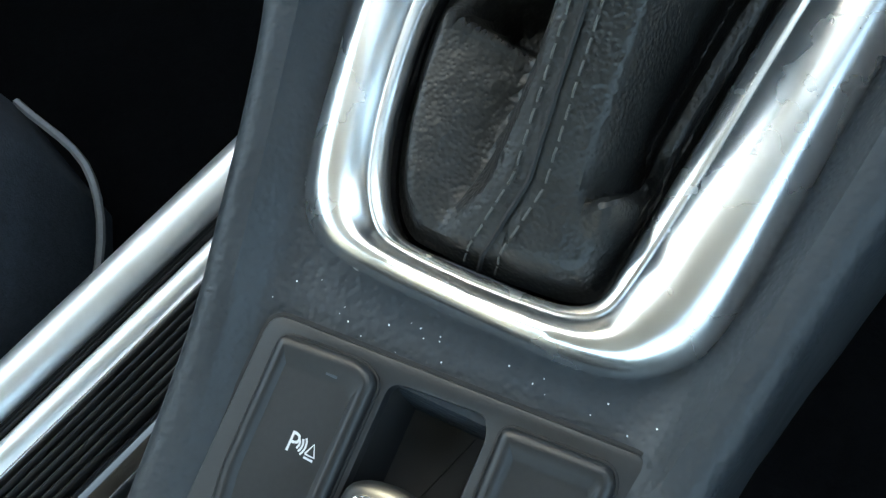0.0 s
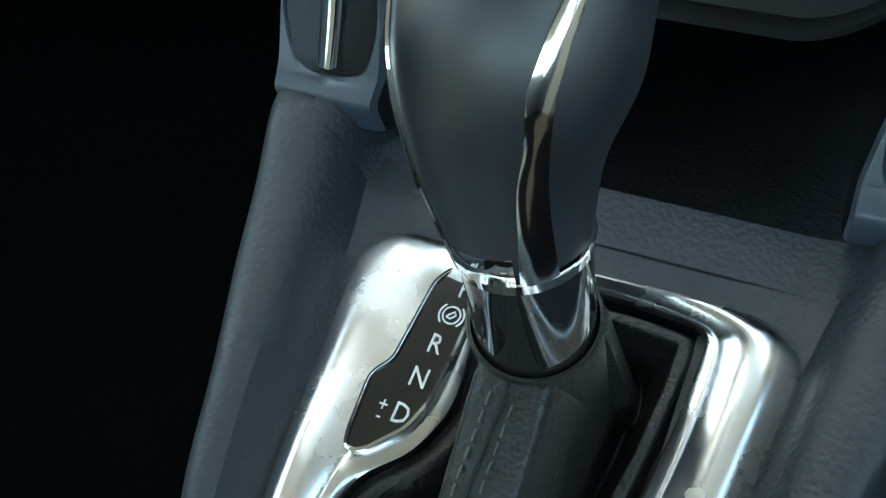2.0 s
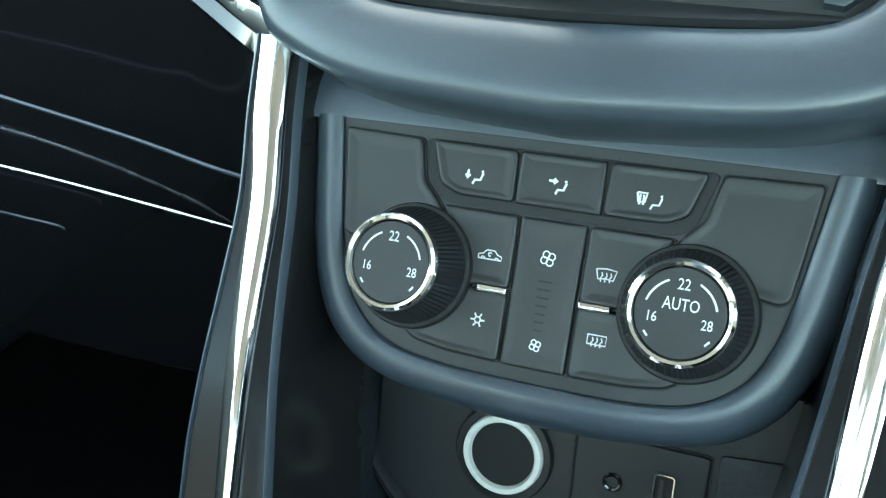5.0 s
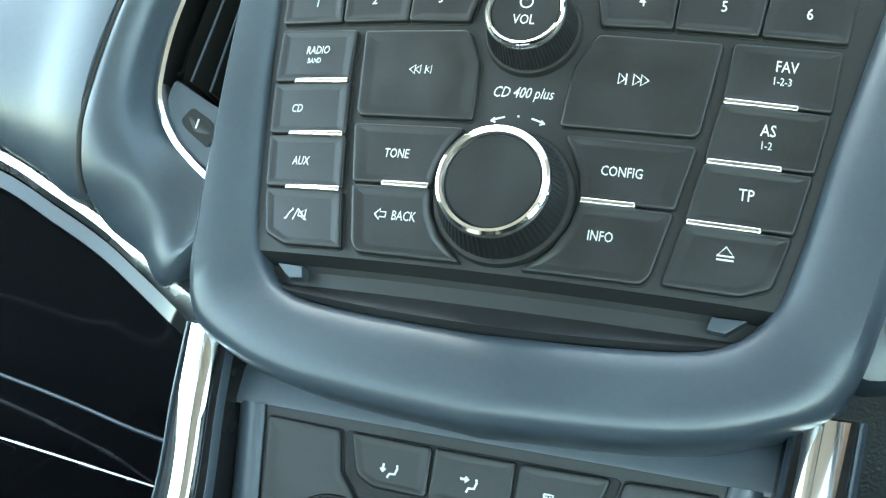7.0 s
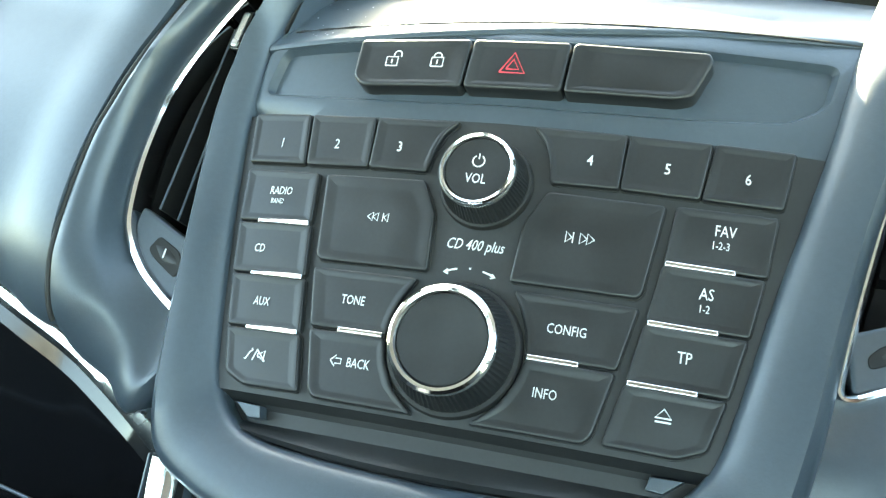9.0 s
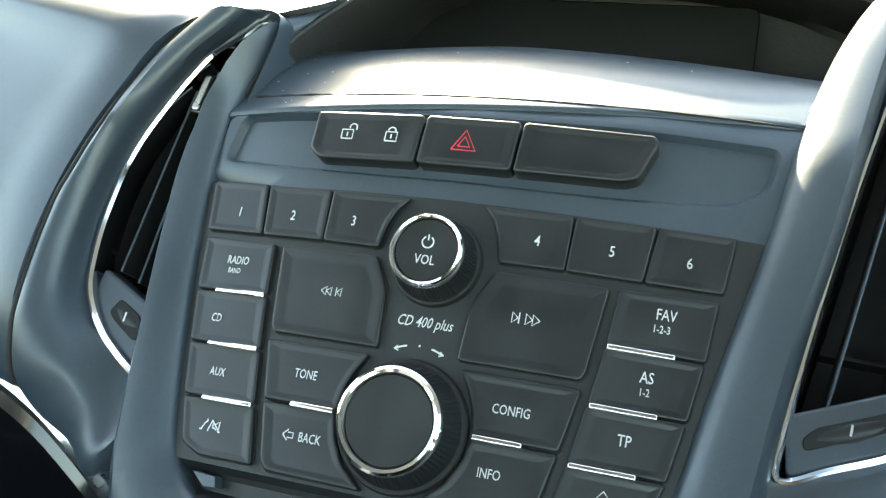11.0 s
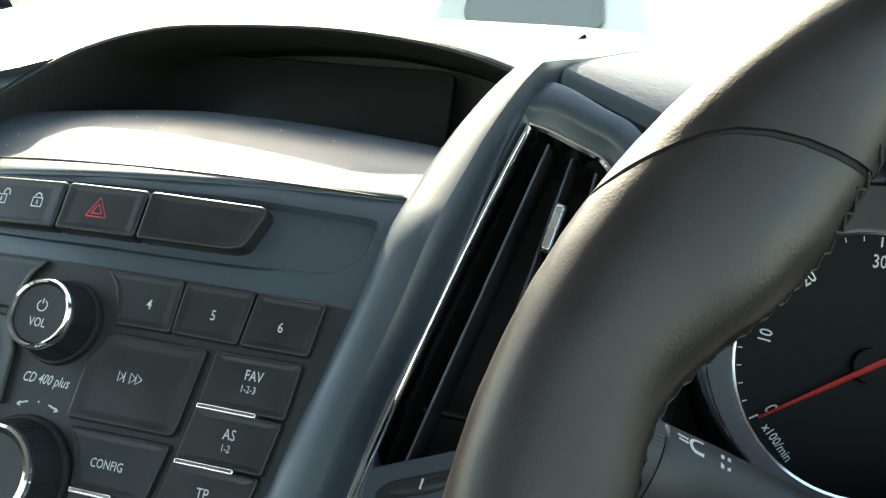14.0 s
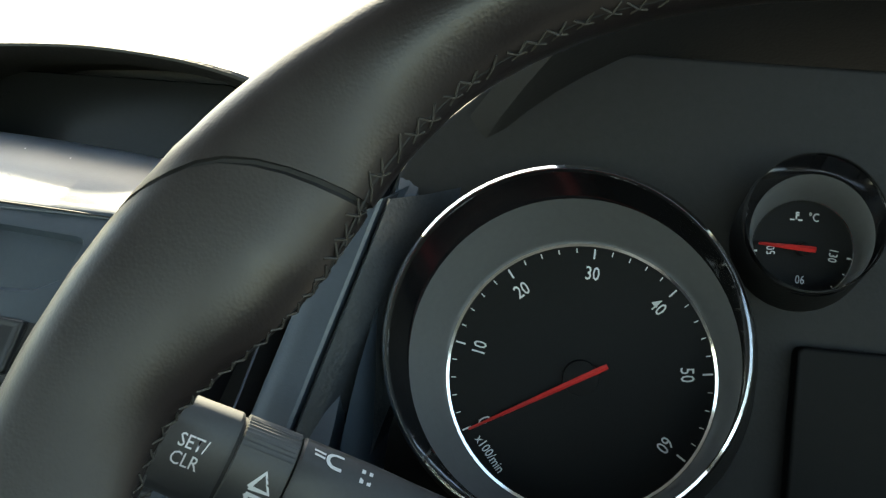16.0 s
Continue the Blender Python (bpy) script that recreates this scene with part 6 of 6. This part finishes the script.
def gauge(root, name, cx, cz, r, marks, zero, step, size, needle, label, cone=0.173, depth=0.030, fine=5, rise=(-0.008, 0.0125), rim=1.264, ring=0.785):
    """A round gauge: black face, tick ring, grey cone, black tube and chrome rim."""
    g = new(name)
    g.parent = root
    g.location = (cx, 0, cz)
    g["label"] = label
    part("face", lathe([(r, 0.003), (r, 0.0), (r * 0.5, 0.0003), (0.0005, 0.0004)], 64), M_DIAL, g)
    part("tick_ring", lathe([(r * 0.985, 0.0), (r * 0.99, -0.0008), (r * 1.01, -0.0012), (r * 1.02, -0.0006)], 72, cap=False), M_CHROME, g, "thin silver ring")
    def hoops(rows):
        """Rings about a slanting axis: radius, depth and how far along the slant."""
        return [[(rr * math.cos(2 * math.pi * q / 72) + rise[0] * k, y, rr * math.sin(2 * math.pi * q / 72) + rise[1] * k) for q in range(72)] for rr, y, k in rows]

    lip = r * (1 + cone)
    part("cone", loft(hoops([(r * 1.015, -0.0004, 0.0), (lip, -0.0145, 0.5), (lip + 0.0012, -0.0160, 0.52)]), True), M_CONE, g, "grey sloping ring")
    part("tube", loft(hoops([(lip + 0.0012, -0.0160, 0.52), (lip + 0.002, -0.0175, 0.56), (r * (rim - 0.016), -depth, 1.0)]), True), M_GLOSS, g, "glossy black tube")
    part("chrome_rim", loft(hoops([(r * (rim - 0.018), -depth + 0.002, 0.95), (r * (rim - 0.015), -depth - 0.0014, 1.0), (r * rim, -depth - 0.0024, 1.0), (r * (rim + 0.02), -depth - 0.0012, 1.0), (r * (rim + 0.026), -depth + 0.003, 0.95)]), True), M_CHROME, g, "chrome rim")
    part("shroud", loft(hoops([(r * (rim + 0.024), -depth + 0.002, 0.95), (r * (rim + 0.05), -depth + 0.006, 0.85), (r * (rim + 0.07), 0.006, 0.2)]), True), M_CLUSTER, g, "dark outer shroud")
    for i, txt in enumerate(marks):
        a = radians(zero - step * i)
        lettering("number", txt, math.cos(a) * r * ring, math.sin(a) * r * ring, size, 0.0, g, wide=0.78, turn=a - math.pi / 2)
    bm = bmesh.new()
    for i in range((len(marks) - 1) * fine + 1):
        a = radians(zero - step * i / fine)
        big = i % fine == 0
        r0, w = (r * 0.90 if big else r * 0.94), (0.00035 if big else 0.0002)
        c, s = math.cos(a), math.sin(a)
        vs = [bm.verts.new((rr * c - s * ww, -0.0003, rr * s + c * ww)) for rr, ww in ((r0, -w), (r * 0.975, -w), (r * 0.975, w), (r0, w))]
        bm.faces.new(vs)
    tk = part("tick_marks", bm, M_PRINT, g, "white tick marks", smooth=False)
    tk["kind"] = "stuff"
    c, s = math.cos(radians(needle)), math.sin(radians(needle))
    loops = []
    for rr, w in ((-0.22 * r, 0.0011), (-0.1 * r, 0.0012), (0.3 * r, 0.0010), (0.92 * r, 0.0005)):
        loops.append([(rr * c - s * q * w, y, rr * s + c * q * w) for q, y in ((-1, -0.0042), (0, -0.0052), (1, -0.0042), (0, -0.0034))])
    part("needle", loft(loops, True, True, True), M_NEEDLE, g, "red needle")
    part("needle_hub", lathe([(0.0075 * r / 0.055, 0.0), (0.0072 * r / 0.055, -0.003), (0.001, -0.0036)], 32), M_DIAL, g)
    return g


def cluster():
    root = thing("instrument_cluster", CLUSTER, "black instrument cluster with chrome-rimmed gauges under a hood", "instrument cluster")
    t = gauge(root, "tachometer", 0, 0, 0.0537, ["0", "10", "20", "30", "40", "50", "60"], 209.9, 40.48, 0.0078, 210.2, "round rev counter with white numbers")
    lettering("word", "x100/min", -0.0335, -0.0345, 0.0056, 0.0, t, wide=0.8, turn=radians(-50))
    w = gauge(root, "temperature_gauge", 0.0823, 0.0598, 0.0193, ["50", "90", "130"], 187, -83, 0.0048, 178, "small temperature gauge", 0.14, 0.022, 4, (-0.0016, 0.0088), 1.34, 0.62)
    out = [(-0.088, -0.10), (0.17, -0.10), (0.17, 0.135), (-0.03, 0.135), (-0.088, 0.08)]
    part("panel", slab(rounded(out, 0.03, 6), 0.004, 0.02, 0.002), M_CLUSTER, root)
    part("message_screen", slab(rounded([(0.0825, -0.075), (0.15, -0.075), (0.15, 0.0215), (0.0825, 0.0215)], 0.004), -0.004, 0.006, 0.0015), M_DIAL, root, "dark message screen")
    strokes("temperature_symbol", [[(-2.2, -0.8), (-0.8, -0.8)], [(0.2, -0.8), (1.6, -0.8)], [(-0.3, 1.6), (-0.3, -0.6)], [(-0.3, 1.4), (0.5, 1.4)], [(-0.3, 0.7), (0.5, 0.7)]], -0.0028, 0.0125, 0.0013, -0.0002, w, w=0.0003)
    lettering("word", "\u00b0C", 0.0036, 0.0128, 0.0048, 0.0, w, wide=0.8)
    # hood over the instruments
    loops = []
    for k in range(41):
        a = radians(156 - 172 * k / 40)
        deep = 0.25 + 0.75 * min(1.0, k / 6)
        x, z = 0.1128 + 0.215 * math.cos(a), -0.02 + 0.192 * math.sin(a)
        x2, z2 = 0.1128 + 0.200 * math.cos(a), -0.02 + 0.178 * math.sin(a)
        loops.append([(x, 0.03, z), (x, -0.045 * deep, z), (x * 0.998, -0.060 * deep, z - 0.002), (x2, -0.0605 * deep, z2 + 0.004), (x2, -0.05 * deep, z2), (x2, 0.02, z2 * 0.97)])
    hood = loft(loops, False)
    bmesh.ops.transform(hood, matrix=CLUSTER.inverted() @ BINNACLE, verts=hood.verts[:])
    part("hood", hood, M_CLUSTER, root, "dark hood over the instruments")
    return root


cluster()


def cluster_side():
    """The dashboard panel between the instruments and the vent."""
    root = thing("dash_side_panel", pose(0, 0, 0), "dark grey dashboard panel beside the instruments", "trim panel")
    def plate(x0, x1, back, fall):
        rows = []
        for z in (1.005, 0.99, 0.96, 0.93, 0.90, 0.87, 0.84, 0.80):
            y = 0.040 + (z - 0.95) * 0.62 + back
            tilt = 0.20 * (z - 0.95)  # the seam leans outwards as it rises
            rows.append([(x + tilt, y + d, z) for x, d in ((x0, 0.012), (x0, 0.0012), (x0 + 0.0012, 0.0), ((x0 + x1) / 2, 0.4 * fall - 0.0006), (x1 - 0.0012, fall), (x1, fall + 0.0012), (x1, fall + 0.03))])
        return loft(rows, False)

    part("vent_side_plate", plate(0.196, 0.2135, 0.0, 0.0), M_SOFT, root)
    part("cluster_side_plate", plate(0.2150, 0.238, 0.002, 0.040), M_GRAIN, root, "darker panel beside the gauge")
    return root


cluster_side()


# ---- passenger's seat and its rail ----
def seat():
    root = thing("passenger_seat", pose(-0.457, -0.526, 0.30), "dark blue-grey cloth passenger seat with pale piping", "seat")
    loops = []
    for y, w, h0, h1 in ((-0.26, 0.20, 0.10, 0.20), (-0.2, 0.235, 0.06, 0.235), (0.0, 0.245, 0.05, 0.225), (0.14, 0.235, 0.05, 0.215), (0.20, 0.205, 0.07, 0.19), (0.225, 0.15, 0.1, 0.16)):
        ring = rounded([(-w, h0), (w, h0), (w, h1 - 0.01), (w - 0.05, h1 + 0.012), (w - 0.12, h1 - 0.01), (-w + 0.12, h1 - 0.01), (-w + 0.05, h1 + 0.012), (-w, h1 - 0.01)], 0.03, 4)
        loops.append([(x, y, z) for x, z in ring])
    part("cushion", loft(loops, True, True, True), M_FABRIC, root)
    edge = [(0.15, 0.2265, 0.13), (0.205, 0.2085, 0.12), (0.236, 0.152, 0.11), (0.2465, 0.05, 0.105), (0.248, -0.1, 0.105), (0.24, -0.2, 0.11)]
    part("piping", tube(spline(edge, 30), 0.0022, 6), M_PIPING, root, "pale piping")
    part("base", box(-0.2, 0.2, -0.2, 0.16, 0.0, 0.06, 0.01), M_GAP, root)
    part("backrest", box(-0.23, 0.23, -0.36, -0.24, 0.15, 0.75, 0.05), M_FABRIC, root)
    return root


seat()


def rail():
    a, d = Vector((-0.157, -0.2951, 0.48)), Vector((-0.0384, -0.1152, 0)).normalized()
    up = Vector((-0.05, 0, 1))
    up = (up - d * up.dot(d)).normalized()
    e = up.cross(d).normalized()
    e = e if e.x > 0 else -e
    m = Matrix.Translation(a) @ Matrix((d, e, d.cross(e))).transposed().to_4x4()
    root = thing("seat_side_rail", m, "bright aluminium rail with black ribbed inserts beside the seat", "rail")
    z = -1 if (m.to_3x3() @ Vector((0, 0, 1))).z < 0 else 1

    def bar(name, y0, y1, h, mat, label="", seg=6):
        y0, y1 = y0 * 0.91, y1 * 0.91
        rows = []
        for x in (-0.10, 0.0, 0.1, 0.2, 0.34):
            rows.append([(x, y0 + (y1 - y0) * k / seg, z * h * math.sin(math.pi * k / seg) ** 0.6) for k in range(seg + 1)] + [(x, y1, -z * 0.006), (x, y0, -z * 0.006)])
        part(name, loft(rows, True, True, True), mat, root, label)

    bar("main_bar", 0.0, 0.0235, 0.007, M_ALU, "polished aluminium bar", 12)
    for k in range(3):
        bar("rubber_rib", 0.0242 + 0.0016 * k, 0.0253 + 0.0016 * k, 0.0016, M_GAP)
    bar("lower_bar", 0.0295, 0.041, 0.003, M_ALU, "polished aluminium bar")
    bar("bright_edge", 0.0415, 0.0445, 0.002, M_CHROME, "bright thin edge")
    for k in range(6):
        bar("rubber_rib", 0.0465 + 0.0040 * k, 0.0490 + 0.0040 * k, 0.0016, M_GAP)
    bar("black_bar", 0.071, 0.084, 0.002, M_GLOSS)
    bar("bright_edge", 0.0845, 0.0862, 0.002, M_CHROME, "bright thin edge")
    return root


rail()
